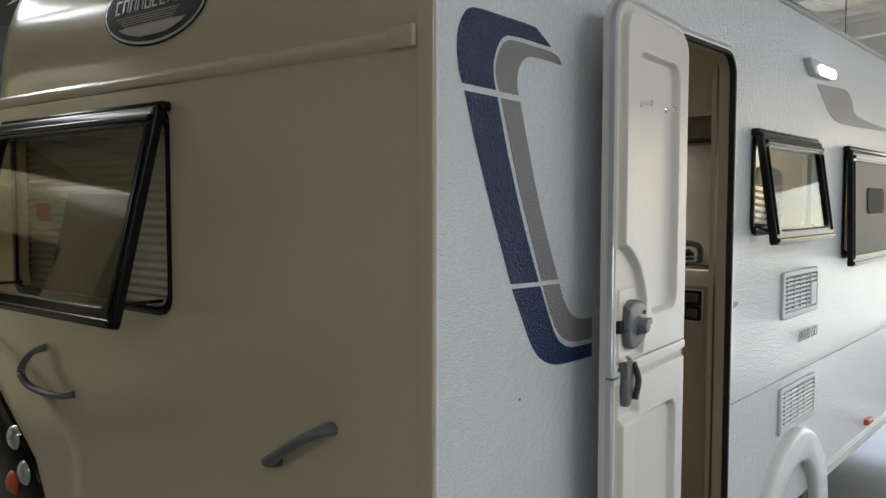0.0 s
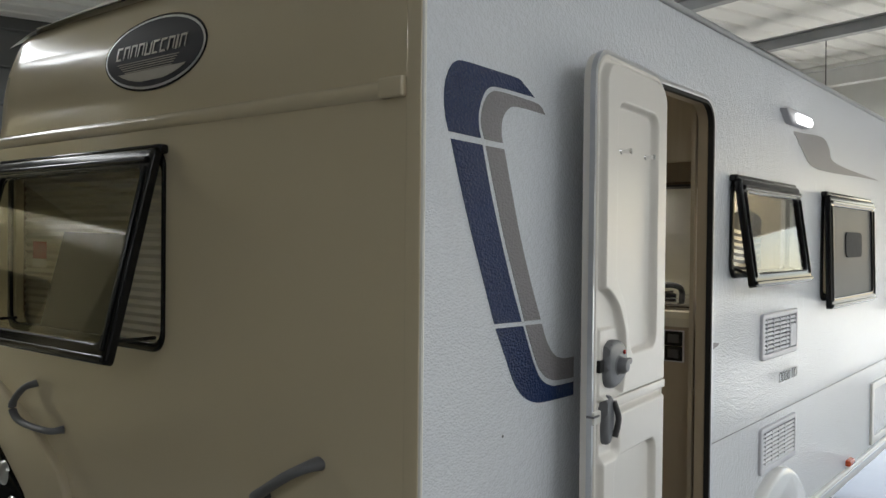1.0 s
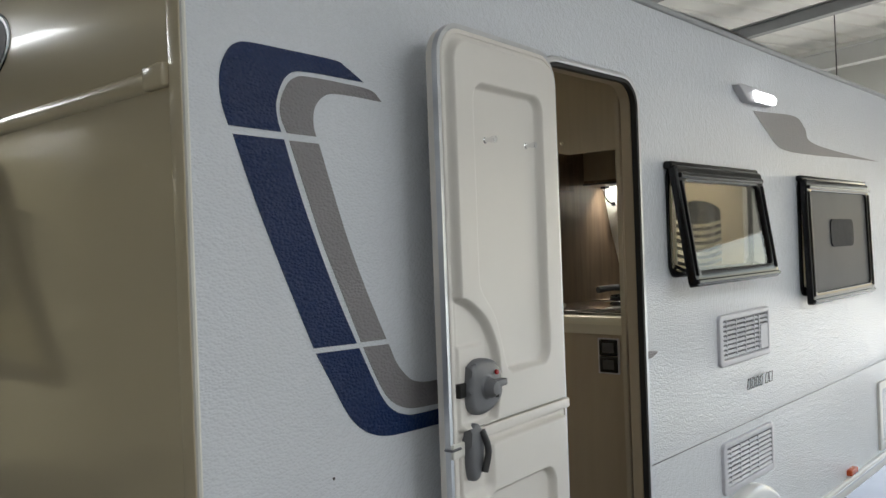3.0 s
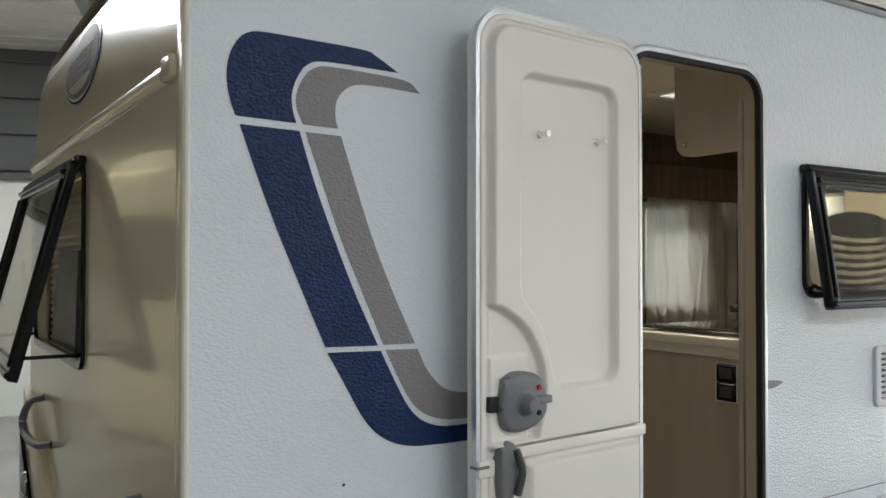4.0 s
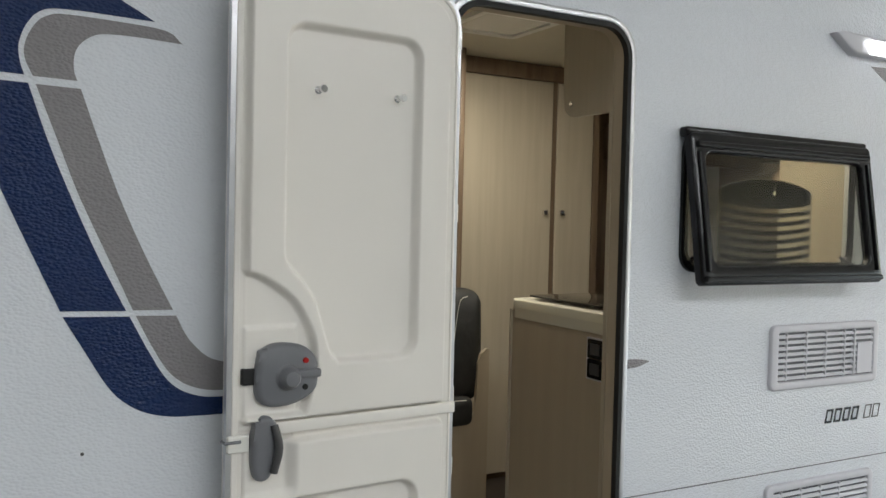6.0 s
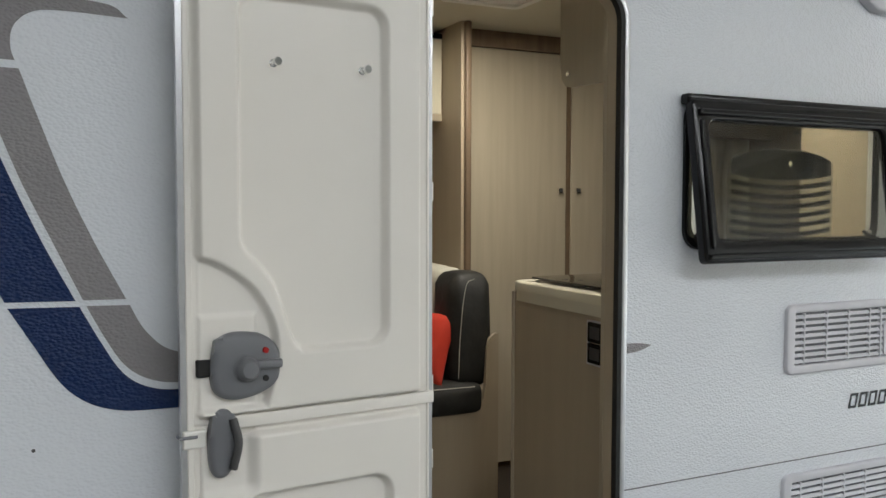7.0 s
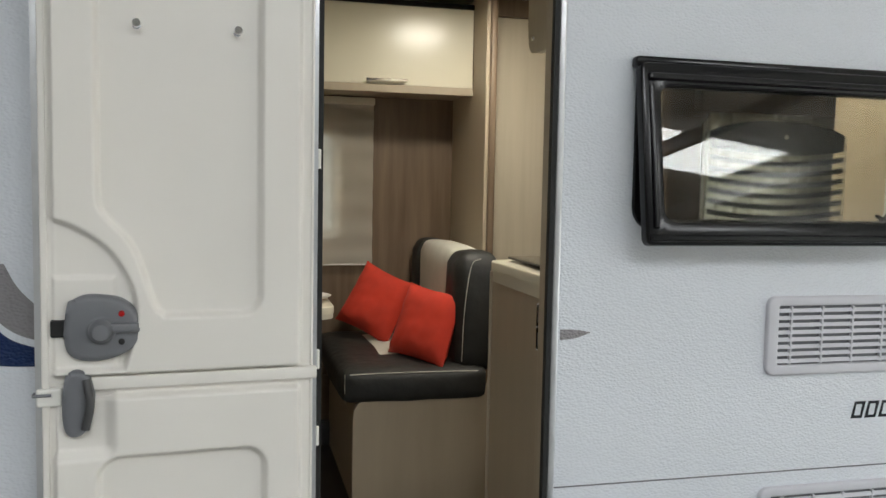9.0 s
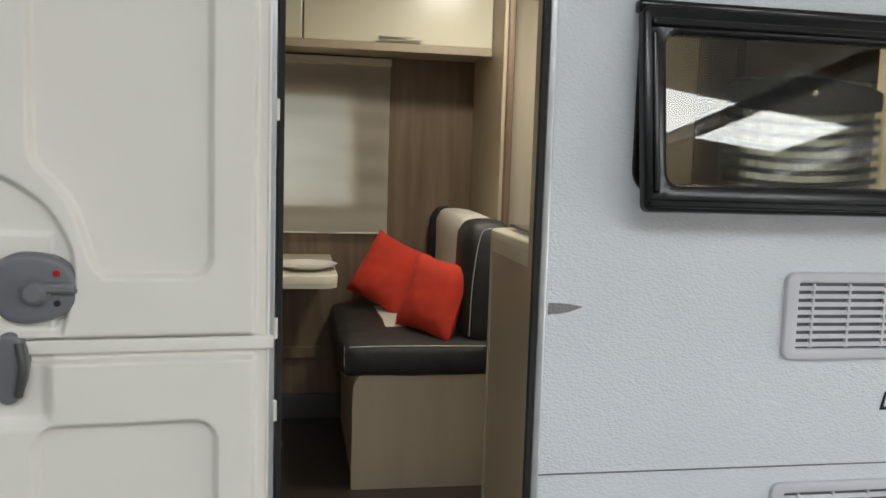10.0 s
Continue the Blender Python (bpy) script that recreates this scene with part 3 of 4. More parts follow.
grab([(0.0, 1.87, 1.062), (-0.045, 1.885, 1.045), (-0.065, 1.928, 0.98), (-0.062, 1.87, 0.928), (-0.045, 1.7, 0.915), (0.0, 1.665, 0.918)], 0.014)
grab([(0.0, 0.335, 1.03), (-0.04, 0.34, 1.027), (-0.06, 0.39, 1.0), (-0.058, 0.465, 0.955), (-0.04, 0.535, 0.915), (0.0, 0.55, 0.905)], 0.018)

# rear lamp panel and bumper moulding
bm = plate([(1.6, 0.16), (WR - 0.02, 0.16), (WR - 0.02, 1.06), (2.134, 1.022), (1.856, 0.907), (1.66, 0.775), (1.61, 0.7)], (), 0.0, -0.03, "yz", 0.012)
part("lamp_panel", bm, M_SHELL, caravan, "cream rear lamp moulding", True)
lights = new("rear_light")
lights.parent = caravan
part("light_housing", plate([(1.84, 0.3), (WR - 0.04, 0.3), (WR - 0.04, 0.88), (2.133, 0.812), (1.908, 0.646), (1.84, 0.52)], (), -0.03, -0.045, "yz", 0.008), M_BLACK, lights, "black lamp housing", True)
for (ly, lz, m) in ((2.05, 0.7, M_CLEARL := mat("clear_lens", (0.6, 0.6, 0.6), rough=0.1, metal=0.6)), (1.97, 0.58, M_CLEARL), (2.07, 0.52, M_AMBER), (1.98, 0.43, M_REDLENS)):
    part("lens", lathe([(0.0, -0.062), (0.03, -0.06), (0.045, -0.05), (0.05, -0.04), (0.0, -0.04)], "x", (0, ly, lz)), m, lights, "round lamp lens", True)


# hinged top-hung window: fixed frame, tilted sash with profile bars, acrylic pane
def window(name, x0, x1, z0, z1, tilt, pane_m, label, facing="side"):
    ob = new(name)
    ob.parent = caravan
    ob["label"] = label
    if facing == "rear":
        ob.matrix_basis = pose(0, 0, 0, 0, 0, -90) @ Matrix.Identity(4)
    part("window_frame", plate(rrect(x0 + 0.015, x1 - 0.015, z0 + 0.03, z1 - 0.01, 0.06), [rrect(x0 + 0.042, x1 - 0.026, z0 + 0.06, z1 - 0.045, 0.045)], 0.008, -0.012, "xz", 0.004), M_BLACK, ob, "black fixed frame", True)
    part("hinge_rail", box(x0, x1, -0.036, 0.0, z1 - 0.03, z1, 0.008, seg=3), M_BLACK, ob, "black hinge rail", True)
    lean = pose(0, -0.02, z1 - 0.02, -tilt, 0, 0)
    sash = []
    h = z1 - z0 - 0.01
    sash.append(part("sash_frame", plate(rrect(x0 + 0.002, x1 - 0.002, -h, 0.0, 0.018), [rrect(x0 + 0.055, x1 - 0.055, -h + 0.06, -0.06, 0.03)], 0.0, -0.03, "xz", 0.008), M_BLACK, ob, "glossy black sash rim", True))
    sash.append(part("upper_bead", box(x0 + 0.02, x1 - 0.02, -0.042, -0.026, -0.048, -0.03, 0.005, seg=3), M_BLACK, ob))
    sash.append(part("lower_bead", box(x0 + 0.01, x1 - 0.01, -0.04, -0.026, -h + 0.008, -h + 0.026, 0.005, seg=3), M_BLACK, ob))
    for sx in (x0 + 0.028, x1 - 0.028):
        sash.append(part("side_bead", box(sx - 0.007, sx + 0.007, -0.038, -0.026, -h + 0.04, -0.06, 0.005, seg=3), M_BLACK, ob))
    pane = part("pane", plate(rrect(x0 + 0.05, x1 - 0.05, -h + 0.055, -0.055, 0.03), (), -0.012, -0.018), pane_m, ob, "tinted acrylic pane")
    pane.visible_shadow = False
    if name == "window_lounge":
        # dark plate on the pane stands in for the catch behind it
        sash.append(part("pane_catch_plate", plate(rrect(x0 + 0.36, x1 - 0.32, -h + 0.28, -0.2, 0.04), (), -0.0185, -0.024, "xz", 0.002), M_RUBBER, ob, "dark plate standing in for the inner catch"))
    for leaf in (*sash, pane):
        leaf.matrix_basis = lean
    for sx in (x0 + 0.07, x1 - 0.07):
        part("stay", tube([(sx, 0.0, z0 + 0.075), (sx, -0.02 - 0.9 * h * math.sin(radians(tilt)), z1 - 0.02 - 0.9 * h * math.cos(radians(tilt)))], 0.006), M_BLACK, ob, "black window stay")
    return ob


window("window_kitchen", 1.998, 2.83, 1.43, 1.9, 8.5, M_GLASS, "open top-hung window with black rim")
window("window_lounge", 3.4, 4.47, 1.262, 1.9, 1.6, M_SMOKED, "window with smoked grey pane")
window("window_rear", -2.11, -1.02, 1.22, 1.9, 14.0, M_REARGLASS, "tilted-open rear window with black rim", "rear")
st = new("window_sticker")
st.parent = caravan
part("sticker_text", box(-0.0985, -0.098, 1.602, 1.702, 1.503, 1.531, 0), M_CHINA, st, "white sticker band")
bm = bmesh.new()
rows = [[bm.verts.new((0.05 + 0.012 * (k % 2), y, 1.22 + 0.014 * k)) for y in (1.02, 2.09)] for k in range(51)]
for a, b in zip(rows, rows[1:]):
    bm.faces.new((a[0], a[1], b[1], b[0]))
part("rear_blind", bm, M_BLIND, caravan, "cream closed pleated blind")
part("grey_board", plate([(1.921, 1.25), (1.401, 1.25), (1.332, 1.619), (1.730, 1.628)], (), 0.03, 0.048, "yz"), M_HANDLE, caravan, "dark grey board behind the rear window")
part("sticker", box(-0.0975, -0.097, 1.602, 1.702, 1.533, 1.593, 0), M_REDLENS, st, "red sticker on the rear pane")


# ventilation grilles
def grille(name, x0, x1, z0, z1, mesh_like):
    ob = new(name)
    ob.parent = caravan
    ob["label"] = "white plastic fridge ventilation grille"
    part("grille_frame", plate(rrect(x0, x1, z0, z1, 0.025), [rrect(x0 + 0.035, x1 - 0.03, z0 + 0.028, z1 - 0.026, 0.004)], 0.0, -0.014, "xz", 0.006), M_VENT, ob, "", True)
    part("grille_back", box(x0 + 0.03, x1 - 0.025, -0.0015, 0.0, z0 + 0.02, z1 - 0.02, 0), M_GREYPL, ob, "dark grille backing")
    n = 8
    zz0, zz1 = z0 + 0.03, z1 - 0.028
    pitch = (zz1 - zz0) / n
    for k in range(n):
        z = zz0 + pitch * (k + 0.5)
        bm = bmesh.new()
        q = [bm.verts.new(c) for c in ((x0 + 0.034, -0.0125, z - pitch * 0.3), (x1 - 0.029, -0.0125, z - pitch * 0.3), (x1 - 0.029, -0.008, z + pitch * 0.19), (x0 + 0.034, -0.008, z + pitch * 0.19))]
        f = bm.faces.new(q)
        r = bmesh.ops.extrude_face_region(bm, geom=[f])
        for v in r["geom"]:
            if isinstance(v, bmesh.types.BMVert):
                v.co.y += 0.004
        part("slat", bm, M_VENT, ob)
    for k in range(4):
        x = x0 + 0.075 + 0.098 * k
        part("grille_rib", box(x - 0.003, x + 0.003, -0.0115, -0.002, zz0, zz1, 0), M_VENT, ob)
    if not mesh_like:
        part("flue_cover", plate(rrect(x1 - 0.115, x1 - 0.036, z0 + 0.034, z1 - 0.075, 0.004), (), -0.006, -0.0135), M_VENT, ob, "white flue cover")
        part("flue_rib", box(x1 - 0.135, x1 - 0.127, -0.0138, -0.002, zz0, zz1, 0.001), M_VENT, ob)


grille("upper_grille", 2.422, 2.972, 1.066, 1.283, False)
grille("lower_grille", 2.422, 2.972, 0.535, 0.752, True)

# awning lamp, side flap, marker lamp
lamp = new("awning_lamp")
lamp.parent = caravan
lamp["label"] = "lit white awning lamp in grey housing"
part("lamp_housing", plate([(2.66, 2.262), (2.7, 2.272), (3.03, 2.262), (3.08, 2.24), (3.06, 2.204), (2.76, 2.2)], (), 0.0, -0.035, "xz", 0.01), M_VENT, lamp, "grey lamp housing", True)
part("lamp_lens", plate([(2.8, 2.246), (2.815, 2.252), (3.02, 2.252), (3.06, 2.234), (3.04, 2.208), (2.83, 2.206)], (), -0.032, -0.05, "xz", 0.008), M_LAMP, lamp, "glowing lens", True)
flap = new("side_flap")
flap.parent = caravan
flap["label"] = "white service flap with raised frame"
part("flap_frame", plate(rrect(4.69, 5.5, 0.255, 0.675, 0.02), [rrect(4.75, 5.45, 0.305, 0.625, 0.015)], 0.0, -0.016, "xz", 0.006), M_TRIM, flap, "", True)
part("flap_leaf", plate(rrect(4.752, 5.448, 0.307, 0.623, 0.014), (), 0.0, -0.008, "xz", 0.003), M_SIDE, flap)
part("flap_lock", lathe([(0.0, -0.02), (0.012, -0.02), (0.014, -0.01), (0.014, 0)], "y", (5.3, -0.006, 0.58), 12), M_HANDLE, flap, "dark lock")
part("marker_lamp", plate(rrect(4.05, 4.17, 0.248, 0.282, 0.01), (), 0.0, -0.03, "xz", 0.008), M_AMBER, caravan, "amber side marker lamp", True)
part("scuff_mark", lathe([(0.0, -0.0012), (0.0035, -0.001), (0.004, 0.0)], "y", (0.350, 0.0, 1.091), 8), M_HANDLE, caravan, "tiny dark scuff")


# a second caravan parked beyond the rear, mirrored in the glossy rear panel
def parked_caravan():
    ob = thing("parked_caravan", "cream parked caravan with dark windows beyond the rear", "caravan", (-3.3, 5.4, 0), -18)
    body = rrect(-2.2, 2.2, 0.2, 2.5, (0.15, 0.15, 0.35, 0.35))
    part("body", plate(body, (), -1.0, 1.0, "xz", 0.1), M_SHELL2, ob, "cream body", True)
    part("skirt", box(-2.1, 2.1, -1.03, 1.03, 0.12, 0.3, 0.03), M_HANDLE, ob, "dark skirt")
    for x in (-1.3, 0.5):
        part("window", plate(rrect(x, x + 0.9, 1.3, 1.9, 0.06), (), -1.0, -1.02, "xz", 0.005), M_BLACK, ob, "dark window")
    part("end_window", plate(rrect(-0.6, 0.6, 1.3, 1.95, 0.06), (), 2.2, 2.22, "yz", 0.005), M_BLACK, ob, "dark window")
    for x in (-0.35, 0.35):
        part("wheel", lathe([(0.0, -1.0), (0.2, -1.0), (0.3, -0.98), (0.3, -0.84), (0.0, -0.84)], "y", (x, 0, G + 0.3), 28), M_TYRE, ob, "black wheel", True)


M_SHELL2 = mat("cream_gloss_paint", (0.74, 0.66, 0.42), rough=0.25, var=0.04, vscale=2)
parked_caravan()


# ---- the entrance door, swung open against the side ----
DW, DZ0, DZT = 0.575, 0.3, 2.165


def smooth(d, w):
    t = max(0.0, min(1.0, d / w + 0.5))
    return t * t * (3 - 2 * t)


def rr(u, z, u0, u1, z0, z1, r):
    """Signed distance to a rounded rectangle, positive inside."""
    qx, qz = abs(u - (u0 + u1) / 2) - (u1 - u0) / 2 + r, abs(z - (z0 + z1) / 2) - (z1 - z0) / 2 + r
    return r - math.hypot(max(qx, 0), max(qz, 0)) - min(max(qx, qz), 0)


def beside(u, z, pts):
    """Signed distance to a smooth upright edge, positive on its hinge side."""
    d = float(np.sqrt(((pts - (u, z)) ** 2).sum(1)).min())
    return math.copysign(d, u - float(np.interp(z, pts[:, 1], pts[:, 0])))


EDGE_IN = np.array(spline([(-0.305, 1.2), (-0.325, 1.272), (-0.341, 1.29), (-0.353, 1.318), (-0.365, 1.357), (-0.384, 1.413), (-0.407, 1.449), (-0.441, 1.486), (-0.455, 1.51), (-0.458, 1.545), (-0.458, 1.66)], 24))
EDGE_OUT = np.array(spline([(-0.412, 1.15), (-0.398, 1.198), (-0.384, 1.269), (-0.389, 1.329), (-0.408, 1.374), (-0.438, 1.418), (-0.486, 1.455), (-0.535, 1.477), (-0.6, 1.484)], 24))


def relief(u, z):
    """How far the inner moulding stands proud of the door rim."""
    h = 0.0
    upper = rr(u, z, -DW + 0.026, -0.032, 1.15, DZT - 0.03, 0.07 if z > 1.6 else 0.012)
    lower = rr(u, z, -DW + 0.026, -0.032, DZ0 + 0.03, 1.11, 0.012)
    h += 0.024 * smooth(upper - 0.004, 0.012) + 0.024 * smooth(lower - 0.004, 0.012)
    pan = rr(u, z, -0.458, -0.124, 1.276, 2.022, 0.042)
    if z < 1.6:
        pan = min(pan, beside(u, z, EDGE_IN))
    h -= 0.025 * smooth(pan, 0.013)
    # hollow round the lock, with a curved upper edge
    if z < 1.5:
        lk = min(-beside(u, z, EDGE_OUT), z - 1.165, u + DW - 0.03)
        h -= 0.024 * smooth(lk, 0.013)
        step = min(lk, 1.36 - z, -0.425 - u)
        h += 0.007 * smooth(step, 0.01)
    h -= 0.025 * smooth(rr(u, z, -0.46, -0.114, 0.42, 0.974, 0.045), 0.013)
    # hollow behind the pull handle, sloping up to the panel
    gh = rr(u, z, -DW + 0.0, -0.435, 0.985, 1.125, 0.02)
    h -= 0.019 * smooth(gh, 0.03)
    return h


def entrance_door():
    door = thing("entrance_door", "open cream caravan door with moulded inner panel and grey lock", "door", (1.2, -0.063, 0), 5.0)
    body = part("door_leaf", plate(rrect(-DW, 0.0, DZ0, DZT, (0.02, 0.02, 0.09, 0.09)), (), 0.0, 0.034, "xz"), M_DOOR, door, "white door leaf", True)
    part("edge_trim", plate(rrect(-DW - 0.006, 0.004, DZ0 - 0.006, DZT + 0.006, (0.025, 0.025, 0.095, 0.095)), [rrect(-DW + 0.008, -0.006, DZ0 + 0.008, DZT - 0.008, (0.014, 0.014, 0.082, 0.082))], -0.004, 0.012, "xz"), M_ALU, door, "slim aluminium edge trim", True)
    part("edge_bead", plate(rrect(-DW + 0.006, -0.005, DZ0 + 0.007, DZT - 0.007, 0.083), [rrect(-DW + 0.02, -0.012, DZ0 + 0.02, DZT - 0.02, 0.07)], 0.0, -0.007, "xz", 0.003), M_DOOR, door, "", True)
    nu, nz = 170, 520
    bm = bmesh.new()
    u0, u1, z0, z1 = -DW + 0.02, -0.012, DZ0 + 0.02, DZT - 0.02
    grid = []
    for j in range(nz + 1):
        z = z0 + (z1 - z0) * j / nz
        row = []
        for i in range(nu + 1):
            u = u0 + (u1 - u0) * i / nu
            inside = rr(u, z, u0, u1, z0, z1, 0.07)
            row.append(bm.verts.new((u, -relief(u, z) - 0.003, z)) if inside > -0.002 else None)
        grid.append(row)
    for a, b in zip(grid, grid[1:]):
        for i in range(nu):
            q = (a[i], a[i + 1], b[i + 1], b[i])
            if None not in q:
                bm.faces.new(q)
    part("inner_moulding", bm, M_DOOR, door, "cream moulded inner panel with recesses", True).data.set_sharp_from_angle(angle=radians(179))
    part("middle_rail", box(-0.5, 0.003, -0.016, 0.002, 1.121, 1.149, 0.004, seg=3), M_DOOR, door, "raised cross bar", True)
    # coat hooks
    for u in (-0.379, -0.174):
        hook = part("coat_hook", lathe([(0.0, -0.034), (0.008, -0.034), (0.0095, -0.03), (0.0075, -0.022), (0.005, -0.013), (0.006, -0.004), (0.012, 0.0), (0.012, 0.006)], "y", (u, -0.0, 1.886), 16), M_CHROME, door, "small chrome coat hook", True)
    # lock: body, knob, latch, buttons
    body_pts = [(-0.516, 1.31), (-0.478, 1.325), (-0.418, 1.318), (-0.383, 1.29), (-0.376, 1.25), (-0.384, 1.215), (-0.428, 1.19), (-0.483, 1.185), (-0.518, 1.205), (-0.524, 1.255)]
    outline = [tuple(p) for p in spline([*body_pts, body_pts[0]], 5)][:-1]
    lock = part("lock_body", plate(outline, (), 0.006, -0.032, "xz", 0.014), M_GREYPL, door, "grey plastic lock housing", True)
    part("lock_knob", lathe([(0.0, -0.062), (0.016, -0.06), (0.023, -0.05), (0.025, -0.036), (0.032, -0.03)], "y", (-0.452, 0.0, 1.25), 24), M_GREYPL, lock, "round grey knob", True)
    part("lock_lever", box(-0.442, -0.378, -0.046, -0.028, 1.247, 1.266, 0.005, seg=3), M_GREYPL, lock, "grey lever", True)
    part("latch", box(-0.55, -0.51, -0.016, 0.002, 1.236, 1.272, 0.003), M_RUBBER, lock, "black latch tongue")
    part("lock_button", lathe([(0.0, -0.038), (0.006, -0.037), (0.007, -0.03)], "y", (-0.412, 0, 1.285), 14), M_REDLENS, lock, "red button", True)
    part("lock_screw", lathe([(0.0, -0.037), (0.006, -0.036), (0.007, -0.03)], "y", (-0.412, 0, 1.226), 14), M_RUBBER, lock, "black screw", True)
    # grab handle at the free edge
    gp = [tuple(p) for p in spline([(-0.522, 1.16), (-0.5, 1.168), (-0.476, 1.155), (-0.466, 1.11), (-0.474, 1.06), (-0.49, 1.03), (-0.51, 1.025), (-0.525, 1.04), (-0.53, 1.09), (-0.522, 1.16)], 5)][:-1]
    handle = part("grab_handle", plate(gp, (), 0.006, -0.03, "xz", 0.012), M_GREYPL, door, "grey pull handle", True)
    part("handle_grip", tube(spline([(-0.482, -0.03, 1.148), (-0.474, -0.042, 1.1), (-0.484, -0.036, 1.045)], 8), 0.009, 10), M_HANDLE, handle, "dark grip", True)
    part("holdback", tube([(-0.585, 0.01, 1.115), (-0.585, -0.012, 1.115), (-0.55, -0.012, 1.115)], 0.0035, 8), M_GREYPL, door, "metal catch at the door edge", True)
    part("edge_block", box(-DW - 0.004, -0.53, -0.012, 0.006, 1.09, 1.128, 0.004), M_TRIM, door, "white catch block")
    # hinges
    for z in (0.6, 0.98, 1.16, 1.62, 2.05):
        part("hinge", tube([(0.007, 0.008, z - 0.022), (0.007, 0.008, z + 0.022)], 0.006, 10), M_TRIM, door, "white hinge knuckle", True)
    return door


entrance_door()


# ---- inside the caravan ----
FL = SILL + 0.025


def handle_bar(name, x0, x1, y, z, parent):
    bm = box(x0, x1, y - 0.03, y - 0.022, z - 0.006, z + 0.006, 0.002)
    box(x0 + 0.012, x0 + 0.02, y - 0.024, y, z - 0.004, z + 0.004, 0, bm)
    box(x1 - 0.02, x1 - 0.012, y - 0.024, y, z - 0.004, z + 0.004, 0, bm)
    part(name, bm, M_CHROME, parent, "slim metal bar handle")


def overhead():
    ob = thing("overhead_cabinet", "glossy cream overhead cabinet with metal bar handles", "cabinet", (0, 0, -0.022))
    y = 1.735
    part("cabinet_body", box(0.1, 2.076, y + 0.02, W - 0.052, 2.015, 2.405, 0.002), M_WOOD, ob, "light wood carcass")
    part("lower_rail", box(0.1, 2.076, y - 0.004, y + 0.03, 2.0, 2.035, 0.003), M_WOOD, ob)
    part("top_strip", box(0.1, 2.076, y - 0.004, y + 0.02, 2.385, 2.408, 0.002), M_BLACK, ob, "black top strip")
    for x0, x1 in ((0.47, 1.268), (1.274, 2.074)):
        d = part("cabinet_door", box(x0, x1, y - 0.002, y + 0.018, 2.034, 2.384, 0.004), M_CREAM, ob, "glossy cream flap door")
        c = (x0 + x1) / 2
        handle_bar("handle", 1.578 - 1.669 + c, 1.76 - 1.669 + c, y, 2.052, d)


overhead()


def wardrobe():
    ob = thing("wardrobe", "tall pale wood wardrobe with brown corner posts", "wardrobe")
    y = 1.68
    part("partition", box(2.077, 2.11, 1.535, W - 0.052, FL, 2.41, 0.004), M_WOOD, ob, "light wood partition side")
    part("corner_post", box(2.092, 2.122, 1.515, 1.545, FL, 2.41, 0.008, seg=3), M_BROWN, ob, "brown rounded corner post", True)
    part("carcass", box(2.112, 3.03, y + 0.02, W - 0.052, FL, 2.409, 0.002), M_BROWN, ob, "brown carcass")
    part("cornice", box(2.112, 3.03, y - 0.02, y + 0.02, 2.33, 2.409, 0.003), M_BROWN, ob, "brown top cornice")
    for x0, x1, kx in ((2.124, 2.735, 2.695), (2.765, 3.0, 2.8)):
        d = part("wardrobe_door", box(x0, x1, y - 0.004, y + 0.018, FL + 0.03, 2.328, 0.004), M_WOODDOOR, ob, "pale wood door")
        k = part("knob", box(kx - 0.013, kx + 0.013, y - 0.022, y - 0.002, 1.645, 1.671, 0.004), M_CHROME, d, "square metal push knob")
        part("knob_button", lathe([(0.0, -0.027), (0.007, -0.026), (0.008, -0.02)], "y", (kx, y, 1.658), 12), M_HANDLE, d)
    part("door_gap", box(2.737, 2.763, y, y + 0.02, FL, 2.33, 0.002), M_BROWN, ob, "brown upright between the doors")
    part("end_post", box(3.002, 3.04, y - 0.01, y + 0.02, FL, 2.33, 0.003), M_BROWN, ob)


M_WOODDOOR = mat("pale_wood_door", (0.5, 0.43, 0.31), rough=0.4, stretch=(9, 9, 0.6), vscale=4, bump=0.00015, bscale=25, ramp=((0.43, 0.375, 0.285), (0.475, 0.42, 0.32)))
wardrobe()


